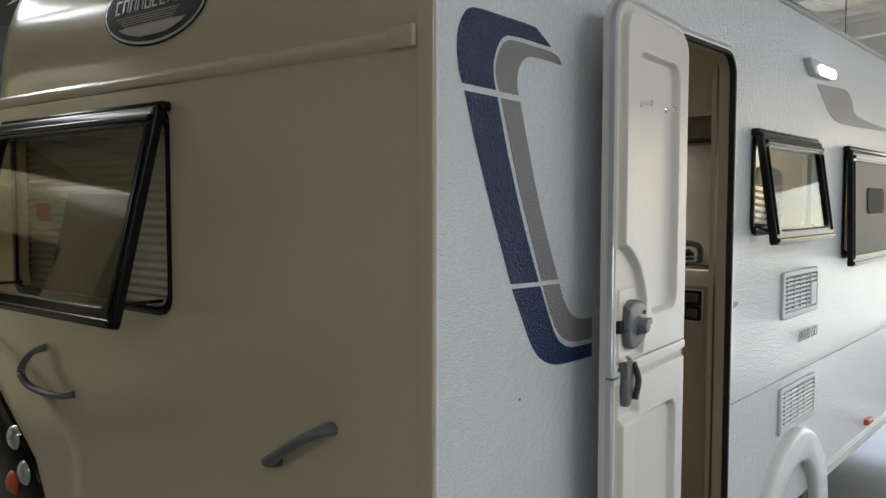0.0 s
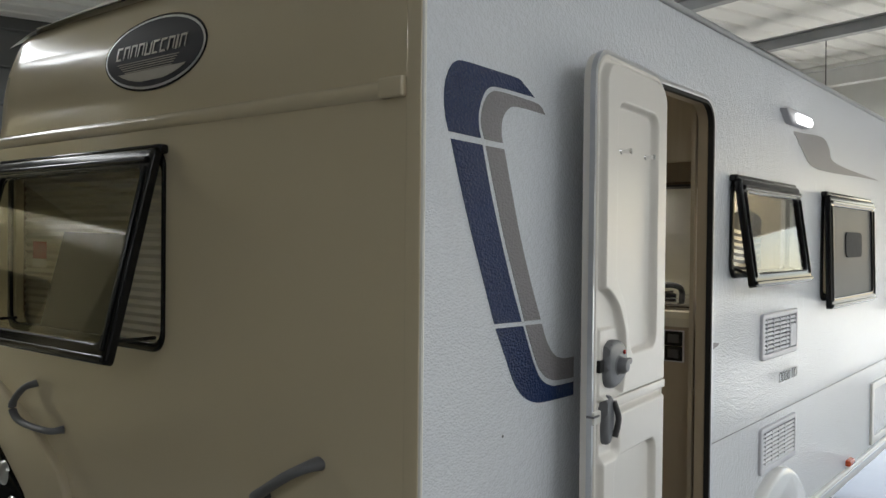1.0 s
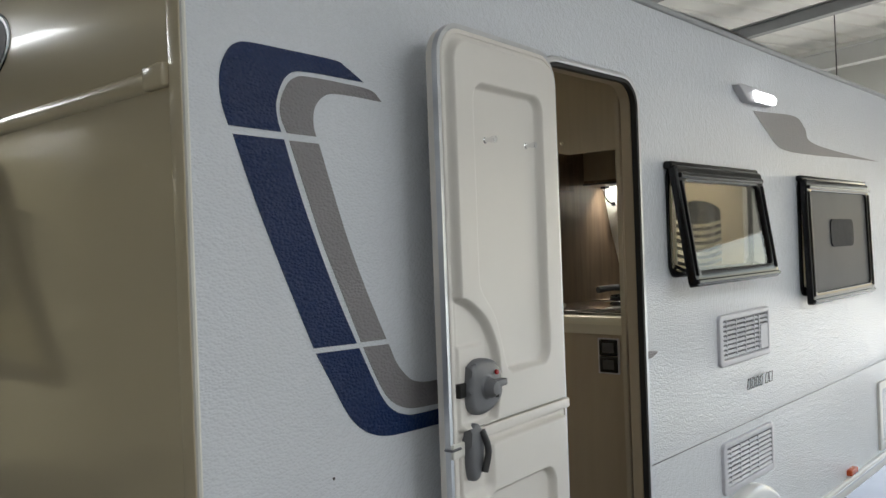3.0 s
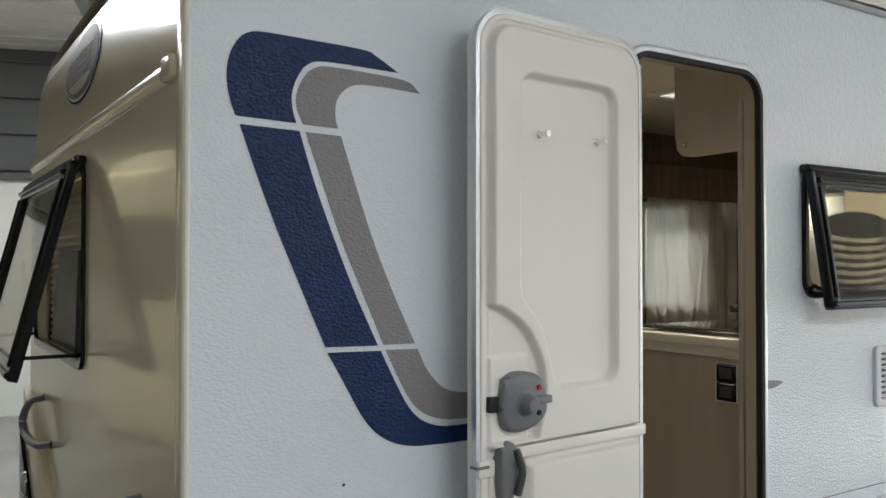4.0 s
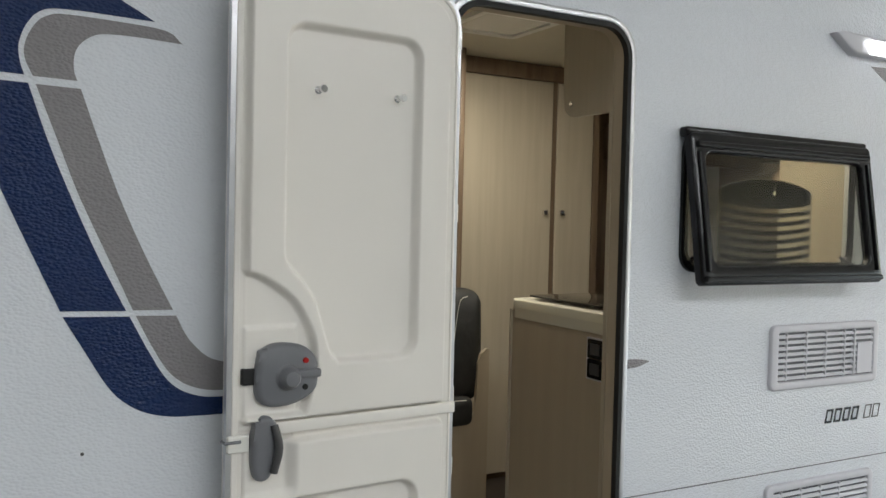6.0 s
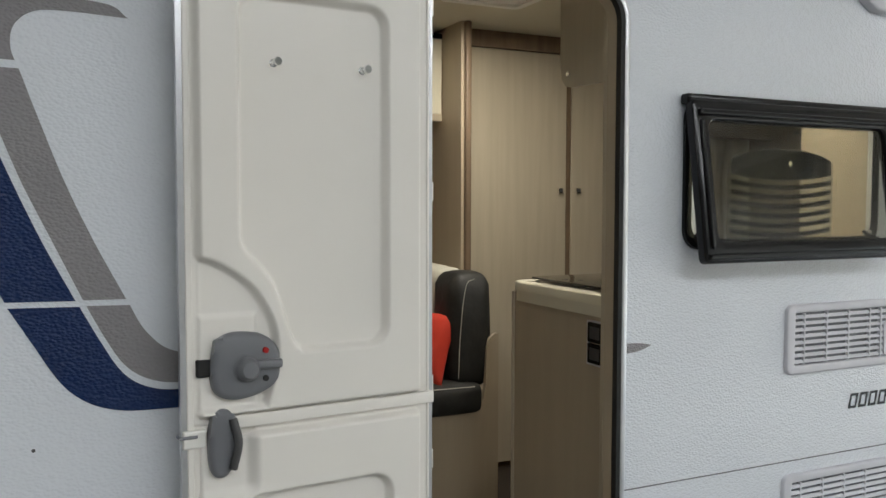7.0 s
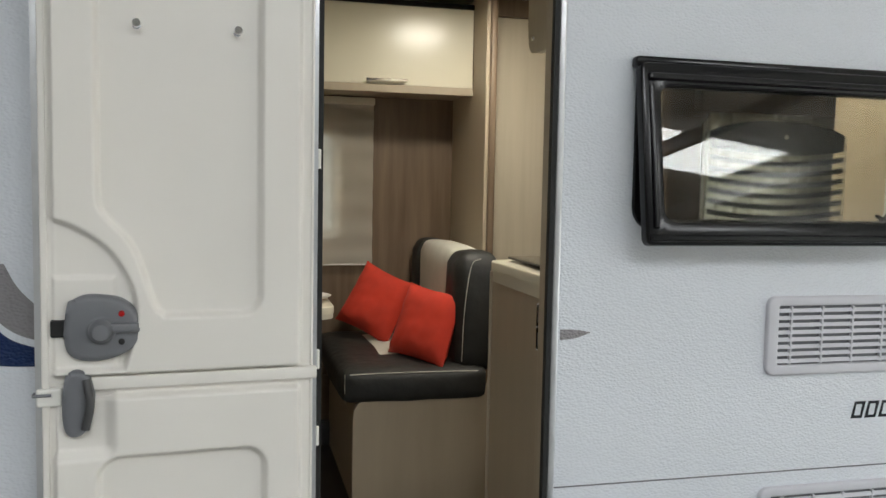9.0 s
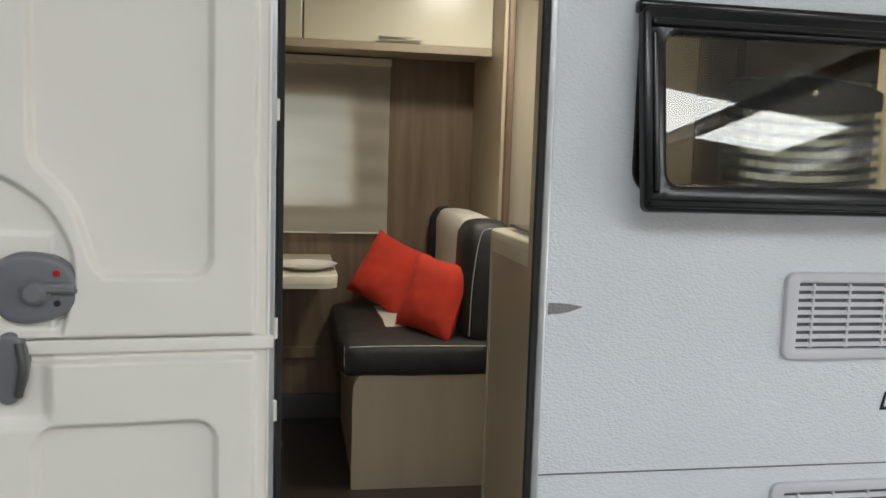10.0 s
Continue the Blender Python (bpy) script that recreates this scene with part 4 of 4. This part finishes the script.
def bench():
    ob = thing("bench_seat", "black and pale leather dinette bench on light wood base", "bench", (-0.025, 0, -0.028))
    out = [(1.49, FL), (2.1, FL), (2.1, 1.08), (2.085, 1.08), (2.06, 1.06), (2.045, 1.02), (2.04, 0.86), (2.03, 0.81), (2.005, 0.765)]
    out += [(1.54, 0.765), (1.51, 0.752), (1.494, 0.725), (1.49, 0.69)]
    part("end_panel", plate(out, (), 1.175, 1.195), M_WOOD, ob, "light wood end panel with rounded corner")
    part("base_front", box(1.5, 1.52, 1.195, W - 0.06, FL, 0.74, 0.002), M_WOOD, ob)
    part("seat_board", box(1.5, 2.08, 1.195, W - 0.06, 0.725, 0.745, 0.002), M_WOOD, ob)
    seat = part("seat_cushion", cushion(1.445, 2.03, 1.16, W - 0.06, 0.747, 0.885, 0.012), M_LEATHER, ob, "black leather seat cushion with pale stitching", True)
    part("seat_inlay", cushion(1.6, 1.93, 1.36, 1.95, 0.81, 0.893, 0.008, 8), M_PALE, seat, "pale leather inlay", True)
    part("seam", tube([(1.475, 1.165, 0.868), (1.6, 1.16, 0.872), (1.8, 1.16, 0.872), (1.985, 1.165, 0.868)], 0.0016, 6), M_PALE, seat, "pale stitched seam")
    part("seam", tube([(1.457, 1.175, 0.868), (1.457, 1.17, 0.8), (1.46, 1.175, 0.755)], 0.0014, 6), M_PALE, seat)
    back = part("backrest", cushion(1.905, 2.085, 1.197, 1.42, 0.86, 1.325, 0.014, 10), M_LEATHER, ob, "black leather backrest end", True)
    part("backrest_middle", cushion(1.915, 2.065, 1.39, 1.97, 0.86, 1.335, 0.012, 10), M_PALE, ob, "pale leather backrest middle", True)
    part("backrest_far", cushion(1.905, 2.06, 1.93, W - 0.06, 0.86, 1.33, 0.012, 10), M_LEATHER, ob, "black leather backrest end", True)
    part("seam", tube(spline([(1.925, 1.196, 0.9), (1.93, 1.188, 1.1), (1.955, 1.19, 1.28), (1.995, 1.192, 1.31)], 6), 0.0016, 6), M_PALE, back)


bench()


def rear_bench():
    ob = thing("rear_bench", "dark leather dinette bench below the rear window", "bench")
    part("backrest_cushion", cushion(0.14, 0.3, 1.5, 2.0, 0.86, 1.46, 0.014, 10), M_LEATHER, ob, "", True)
    part("bench_base", box(0.1, 0.6, 1.2, W - 0.06, FL, 0.86, 0.006), M_WOOD, ob)


rear_bench()


def pillow(m, label):
    bm = bmesh.new()
    n, s, th = 22, 0.155, 0.06
    for side_sign in (1, -1):
        g = []
        for j in range(n + 1):
            row = []
            for i in range(n + 1):
                a, b = 2 * i / n - 1, 2 * j / n - 1
                pinch = 1 - 0.09 * (1 - a * a) * b * b - 0.0
                px = a * s * (1 - 0.08 * (1 - b * b))
                pz = b * s * (1 - 0.08 * (1 - a * a))
                h = th * (max(0, (1 - a ** 4) * (1 - b ** 4))) ** 0.6
                w = 0.006 * noise.noise(Vector((a * 3, b * 3, side_sign * 2)))
                row.append(bm.verts.new((px, side_sign * (h + (w if h > 0.01 else 0)), pz)))
            g.append(row)
        for p, q in zip(g, g[1:]):
            for i in range(n):
                bm.faces.new((p[i], p[i + 1], q[i + 1], q[i]))
    bmesh.ops.remove_doubles(bm, verts=bm.verts, dist=1e-4)
    ob = part("pillow", bm, M_RED, None, "", True)
    ob.matrix_basis = m
    return tagged(ob, label, "pillow", "red pillows on the bench")


pillow(pose(1.785, 1.34, 1.0, -20, 5, -56), "red velvet scatter pillow leaning on the backrest")
pillow(pose(1.655, 1.79, 1.03, -24, 18, -46), "red velvet scatter pillow tilted on the seat")


def table():
    ob = thing("dinette_table", "cream dinette table with rounded corners", "table")
    part("tabletop", plate(rrect(0.75, 1.415, 1.35, W - 0.056, (0.02, 0.06, 0.01, 0.01)), (), 1.045, 1.075, "xy", 0.005), M_CREAM, ob, "cream tabletop", True)
    part("table_edge", plate(rrect(0.752, 1.413, 1.352, W - 0.058, (0.02, 0.06, 0.01, 0.01)), (), 1.025, 1.0445, "xy"), M_LINING, ob)
    part("leg", tube([(1.05, 1.7, FL), (1.05, 1.7, 1.03)], 0.03, 16), M_HANDLE, ob, "dark pedestal leg")
    part("foot", lathe([(0.0, 0.0), (0.16, 0.0), (0.15, 0.02), (0.04, 0.04)], "z", (1.05, 1.7, FL)), M_HANDLE, ob)
    pl = part("plate_dish", lathe([(0.0, 0.004), (0.07, 0.0), (0.08, 0.004), (0.125, 0.02), (0.13, 0.024), (0.12, 0.023), (0.08, 0.012), (0.0, 0.01)], "z", (1.29, 1.55, 1.076), 32), M_CHINA, None, "", True)
    tagged(pl, "round white china plate on the table", "plate")


table()
part("wall_rail", box(0.6, 1.5, W - 0.075, W - 0.052, 0.58, 0.635, 0.004), M_BROWN, caravan, "brown rail low on the wall")
part("kick_panel", box(0.6, 1.5, W - 0.1, W - 0.053, FL, 0.41, 0.004), M_HANDLE, caravan, "dark panel along the floor")


def kitchen():
    ob = thing("kitchen_cabinet", "light wood kitchen cabinet with cream worktop", "cabinet")
    part("end_panel", box(1.848, 1.868, 0.085, 0.655, FL, 1.295, 0.004), M_WOOD, ob, "light wood end panel")
    part("front_panel", box(1.868, 2.93, 0.635, 0.653, FL, 1.29, 0.003), M_WOOD, ob)
    part("plinth", box(1.9, 2.93, 0.1, 0.63, FL, FL + 0.05, 0), M_BROWN, ob)
    for x0, x1 in ((1.88, 2.42), (2.43, 2.92)):
        d = part("cabinet_door", box(x0, x1, 0.653, 0.668, FL + 0.07, 1.27, 0.003), M_WOODDOOR, ob, "pale wood door")
        handle_bar("handle", x0 + 0.15, x0 + 0.33, 0.653, 1.2, d)
    part("edge_strip", box(1.843, 1.857, 0.653, 0.668, FL, 1.29, 0.004), M_WOODDOOR, ob)
    top = [rrect(1.832, 2.94, 0.045, 0.675, (0.004, 0.004, 0.03, 0.07)), [rrect(1.97, 2.36, 0.13, 0.6, 0.05)]]
    wt = thing("worktop", "cream kitchen worktop with rounded rim", "worktop")
    part("worktop_slab", plate(top[0], top[1], 1.296, 1.326, "xy", 0.006), M_CREAM, wt, "", True)
    part("worktop_lip", plate(rrect(1.837, 2.938, 0.047, 0.67, (0.004, 0.004, 0.028, 0.067)), [rrect(1.86, 2.92, 0.06, 0.65, 0.05)], 1.26, 1.2955, "xy"), M_LINING, wt, "", True)
    sink = thing("sink", "white inset sink with glass lid and dark tap", "sink")
    bm = plate(rrect(1.95, 2.38, 0.11, 0.62, 0.06), [rrect(1.99, 2.34, 0.15, 0.58, 0.08)], 1.3265, 1.336, "xy", 0.004)
    part("sink_rim", bm, M_CHROME, sink, "steel rim", True)
    part("bowl", plate(rrect(1.985, 2.345, 0.145, 0.585, 0.08), [rrect(2.0, 2.33, 0.16, 0.57, 0.08)], 1.18, 1.326, "xy"), M_CHINA, sink, "white bowl", True)
    part("bowl_floor", plate(rrect(1.985, 2.345, 0.145, 0.585, 0.08), (), 1.17, 1.181, "xy"), M_CHINA, sink)
    part("sink_lid", plate(rrect(1.88, 2.33, 0.09, 0.615, 0.03), (), 1.3365, 1.342, "xy", 0.002), M_DARKGLASS, sink, "dark glass sink lid", True)
    part("tap", tube(spline([(2.38, 0.36, 1.336), (2.385, 0.36, 1.37), (2.36, 0.367, 1.397), (2.28, 0.39, 1.408), (2.19, 0.415, 1.402)], 8), 0.014, 12), M_RUBBER, sink, "dark curved tap", True)
    # hob with its striped glass lid raised
    hob = thing("hob", "gas hob with raised striped glass lid", "hob")
    part("hob_plate", plate(rrect(2.395, 2.76, 0.13, 0.62, 0.03), (), 1.327, 1.338, "xy", 0.004), M_CHROME, hob, "steel hob plate", True)
    for bx, by in ((2.49, 0.27), (2.66, 0.33), (2.52, 0.5)):
        part("burner", lathe([(0.05, 0.0), (0.05, 0.012), (0.03, 0.022), (0.0, 0.022)], "z", (bx, by, 1.338)), M_BLACK, hob, "black burner cap", True)
        part("pan_support", tube([(bx - 0.08, by, 1.36), (bx + 0.08, by, 1.36)], 0.004), M_BLACK, hob)
    top_arc = [(2.28 + 0.455 * k / 16, 1.725 + 0.045 * math.sin(math.pi * k / 16) ** 0.6) for k in range(17)]
    lid = [(2.28, 1.328), (2.735, 1.328), *top_arc[::-1]]
    g = part("glass_lid", plate(lid, (), 0.1, 0.105), M_CLEAR, hob, "raised clear glass lid")
    g.visible_shadow = False
    n = 12
    for k in range(n):
        zc = 1.35 + 0.0305 * k
        sag = lambda x: -0.018 * (1 - ((x - 2.5075) / 0.217) ** 2)
        xs_ = [2.291 + 0.433 * i / 14 for i in range(15)]
        lo, hi = [(x, zc + sag(x)) for x in xs_], [(x, zc + 0.0145 + sag(x)) for x in xs_]
        if k == n - 1:
            hi = [(x, min(zc + 0.045 + 0.035 * math.sin(math.pi * i / 14) ** 0.7, 1.764)) for i, x in enumerate(xs_)]
        part("printed_stripe", strip(lo, hi, 0.0995, 0.001, 1), M_BLACK, hob, "dark printed stripe")
    part("lid_knob", lathe([(0.0, -0.012), (0.008, -0.012), (0.01, 0.0), (0.01, 0.006)], "y", (2.52, 0.093, 1.72), 14), M_CHROME, hob, "small metal lid knob")
    ln = thing("door_lining", "light wood lining board beside the doorway", "panel")
    part("lining_board", box(1.802, 1.822, 0.064, 0.085, FL, 2.41, 0.003), M_WOOD, ln)
    part("edge_band", box(1.798, 1.8018, 0.066, 0.083, FL, 2.41, 0.001), M_WOODDOOR, ln, "pale edge band")
    # sockets on the end panel
    sk = thing("socket_panel", "double black socket set in the cabinet end", "socket")
    for z0 in (1.117, 1.18):
        part("socket", box(1.837, 1.848, 0.128, 0.205, z0, z0 + 0.06, 0.004), M_BLACK, sk, "black square socket")
        part("socket_insert", box(1.8355, 1.8375, 0.142, 0.19, z0 + 0.012, z0 + 0.048, 0.0005), M_HANDLE, sk)
    part("socket_rim", plate(rrect(0.122, 0.211, 1.112, 1.245, 0.004), [rrect(0.127, 0.206, 1.116, 1.241, 0.003)], 1.841, 1.848, "yz"), M_VENT, sk)
    # cupboard over the worktop with lit underside, tall cabinet behind
    up = thing("wall_cupboard", "pale wall cupboard with rounded lower corner over the worktop", "cupboard")
    part("side_panel", plate([(0.04, 2.409), (0.04, 1.95), (0.33, 1.95), (0.365, 1.957), (0.388, 1.98), (0.397, 2.03), (0.4, 2.409)], (), 1.86, 1.88, "yz"), M_WOODDOOR, up, "pale side panel with rounded corner")
    part("carcass", box(1.881, 2.94, 0.04, 0.38, 2.03, 2.409, 0.002), M_WOOD, up)
    part("flap", box(1.885, 2.935, 0.381, 0.398, 2.05, 2.39, 0.003), M_CREAM, up, "glossy cream flap")
    part("bolt", lathe([(0.0, -0.006), (0.008, -0.005), (0.009, 0)], "x", (1.86, 0.35, 1.995), 12), M_CHROME, up)
    led = part("led_strip", box(2.4, 2.8, 0.28, 0.32, 2.018, 2.0285, 0.002), M_LED, up, "lit lamp strip")
    tall = thing("tall_cabinet", "tall pale wood cabinet beside the kitchen", "cabinet")
    part("side_panel", box(2.945, 2.965, 0.04, 0.42, FL, 2.409, 0.003), M_WOODDOOR, tall, "pale wood side")
    part("carcass", box(2.966, 3.4, 0.04, 0.402, FL, 2.409, 0.003), M_WOOD, tall)
    part("front", box(2.97, 3.4, 0.403, 0.42, FL + 0.05, 2.39, 0.003), M_WOODDOOR, tall)


def front_room():
    """Sloping end wall with lockers and a small lamp, seen past the kitchen."""
    slope = [(5.4, 1.0), (5.33, 1.29), (5.17, 1.68), (5.06, 2.04), (4.96, 2.4)]
    bm = bmesh.new()
    rows = [[bm.verts.new((x, y, z)) for y in (0.035, W - 0.052)] for x, z in [(5.4, FL), *slope]]
    for p, q in zip(rows, rows[1:]):
        bm.faces.new((p[0], p[1], q[1], q[0]))
    bmesh.ops.solidify(bm, geom=bm.faces[:], thickness=0.012)
    part("front_lining", bm, M_TRIM, caravan, "white sloping inner end wall")
    lk = thing("front_locker", "brown overhead locker at the front end", "cabinet")
    part("locker_body", box(4.78, 5.05, 0.9, W - 0.054, 2.06, 2.405, 0.004), M_BROWN, lk, "brown locker body")
    part("locker_door", box(4.765, 4.779, 0.91, W - 0.06, 2.08, 2.39, 0.004), M_WOOD, lk, "light wood locker flap")
    part("lower_edge", box(4.76, 5.05, 0.9, W - 0.054, 2.045, 2.0595, 0.003), M_HANDLE, lk, "dark lower edge")
    sh = thing("front_shelf", "pale shelf along the front end wall", "shelf")
    part("shelf_board", box(4.95, 5.32, 0.1, W - 0.056, 1.1, 1.14, 0.006), M_CREAM, sh)
    sp = thing("spot_lamp", "small black gooseneck lamp under the locker", "lamp")
    part("lamp_base", box(5.0, 5.05, 2.03, 2.085, 2.026, 2.0445, 0.004), M_BLACK, sp)
    part("gooseneck", tube(spline([(5.02, 2.06, 2.03), (5.02, 2.058, 1.97), (5.02, 2.03, 1.925), (5.025, 1.995, 1.9)], 6), 0.006, 8), M_BLACK, sp, "", True)
    part("lamp_head", lathe([(0.0, 0.0), (0.018, 0.0), (0.013, 0.03), (0.0, 0.033)], "z", (5.028, 1.985, 1.885), 14), M_BLACK, sp, "", True)


front_room()
M_LED = glow("led_light", (1, 0.95, 0.85), 4)
kitchen()


# windows in the far wall with their blinds and a curtain
def far_windows():
    for name, x0, x1, z0, z1 in (("window_dinette", 0.7, 1.492, 1.328, 1.815), ("window_bed", 3.5, 4.06, 1.32, 1.94)):
        ob = new(name)
        tagged(ob, "bright window in the far caravan wall", "window", kind="structure")
        part("window_frame", plate(rrect(x0 - 0.03, x1 + 0.03, z0 - 0.03, z1 + 0.03, 0.05), [rrect(x0, x1, z0, z1, 0.04)], W - 0.058, W - 0.049), M_TRIM, ob, "pale inner frame")
        p = part("pane", plate(rrect(x0, x1, z0, z1, 0.04), (), W - 0.03, W - 0.025), M_CLEAR, ob)
        p.visible_shadow = False
    bl = thing("roman_blind", "sheer cream roman blind, closed over the window", "blind")
    bm = bmesh.new()
    rows = []
    for j in range(40):
        z = 1.978 - 0.798 * j / 39
        fold = 0.006 * math.sin(j * 0.95)
        rows.append([bm.verts.new((0.62 + 1.055 * i / 30, W - 0.085 + fold + 0.004 * math.sin(i * 0.6 + j * 0.1), z + (0.004 * math.sin(i * 0.8) if j == 39 else 0))) for i in range(31)])
    for a, b in zip(rows, rows[1:]):
        for i in range(30):
            bm.faces.new((a[i], a[i + 1], b[i + 1], b[i]))
    part("cloth", bm, M_SHEERBL, bl, "thin cream cloth", True)
    part("head_rail", box(0.62, 1.68, W - 0.095, W - 0.06, 1.95, 1.985, 0.004), M_BLIND, bl, "cream head rail")
    part("hem", box(0.62, 1.675, W - 0.092, W - 0.083, 1.176, 1.183, 0.002), M_SHEER, bl)
    cu = thing("curtain", "white sheer curtain beside the bed window", "curtain")
    bm = bmesh.new()
    rows = [[bm.verts.new((3.47 + 0.85 * i / 90 + 0.012 * math.sin(j * 0.9 + i * 0.2), W - 0.1 + 0.02 * math.sin(i * 0.62 + 1.5 * math.sin(i * 0.11)) * (0.5 + 0.5 * j / 8) + 0.01 * math.sin(i * 0.27 + j), 2.0 - 0.82 * j / 8)) for i in range(91)] for j in range(9)]
    for a, b in zip(rows, rows[1:]):
        for i in range(90):
            bm.faces.new((a[i], a[i + 1], b[i + 1], b[i]))
    part("cloth", bm, M_SHEERBL, cu, "gathered white cloth", True)
    part("pelmet", box(3.41, 4.5, W - 0.14, W - 0.056, 1.99, 2.2, 0.004), M_BROWN, cu, "brown pelmet board")
    # roof hatch
    ht = thing("roof_hatch", "pale roof hatch with bright cover", "hatch")
    part("hatch_frame", plate(rrect(2.6, 3.1, 0.75, 1.25, 0.03), [rrect(2.65, 3.05, 0.8, 1.2, 0.02)], 2.396, 2.4095, "xy", 0.003), M_TRIM, ht, "white frame")
    part("hatch_cover", plate(rrect(2.645, 3.055, 0.795, 1.205, 0.02), (), 2.404, 2.4095, "xy"), M_HATCH, ht, "bright translucent cover")


def sheer(name, color, clear):
    m = bpy.data.materials.new(name)
    m.use_nodes = True
    t = m.node_tree
    t.nodes.remove(t.nodes["Principled BSDF"])
    tr, df, tp, m1, m2, wv = (t.nodes.new("ShaderNode" + k) for k in ("BsdfTranslucent", "BsdfDiffuse", "BsdfTransparent", "MixShader", "MixShader", "TexNoise"))
    tr.inputs[0].default_value = df.inputs[0].default_value = (*color, 1)
    wv.inputs["Scale"].default_value = 40
    m1.inputs[0].default_value, m2.inputs[0].default_value = 0.5, clear
    t.links.new(tr.outputs[0], m1.inputs[1])
    t.links.new(df.outputs[0], m1.inputs[2])
    t.links.new(m1.outputs[0], m2.inputs[1])
    t.links.new(tp.outputs[0], m2.inputs[2])
    t.links.new(m2.outputs[0], t.nodes["Material Output"].inputs[0])
    return m


M_SHEERBL = sheer("sheer_cloth", (0.8, 0.77, 0.68), 0.3)
M_HATCH = glow("hatch_daylight", (1, 0.98, 0.92), 0.16)
far_windows()


# unseen ceiling fitting, added to go with the aisle fill light
def added_roof_lamp(x, y):
    ob = thing("added_ceiling_lamp", "unseen square white ceiling fitting, added for the fill light", "lamp")
    part("lamp_body", plate(rrect(x - 0.18, x + 0.18, y - 0.18, y + 0.18, 0.03), [rrect(x - 0.15, x + 0.15, y - 0.15, y + 0.15, 0.02)], 2.39, 2.4095, "xy", 0.004), M_TRIM, ob)
    part("lamp_shade", plate(rrect(x - 0.155, x + 0.155, y - 0.155, y + 0.155, 0.02), (), 2.4, 2.4092, "xy"), M_CHINA, ob)


added_roof_lamp(1.98, 1.0)
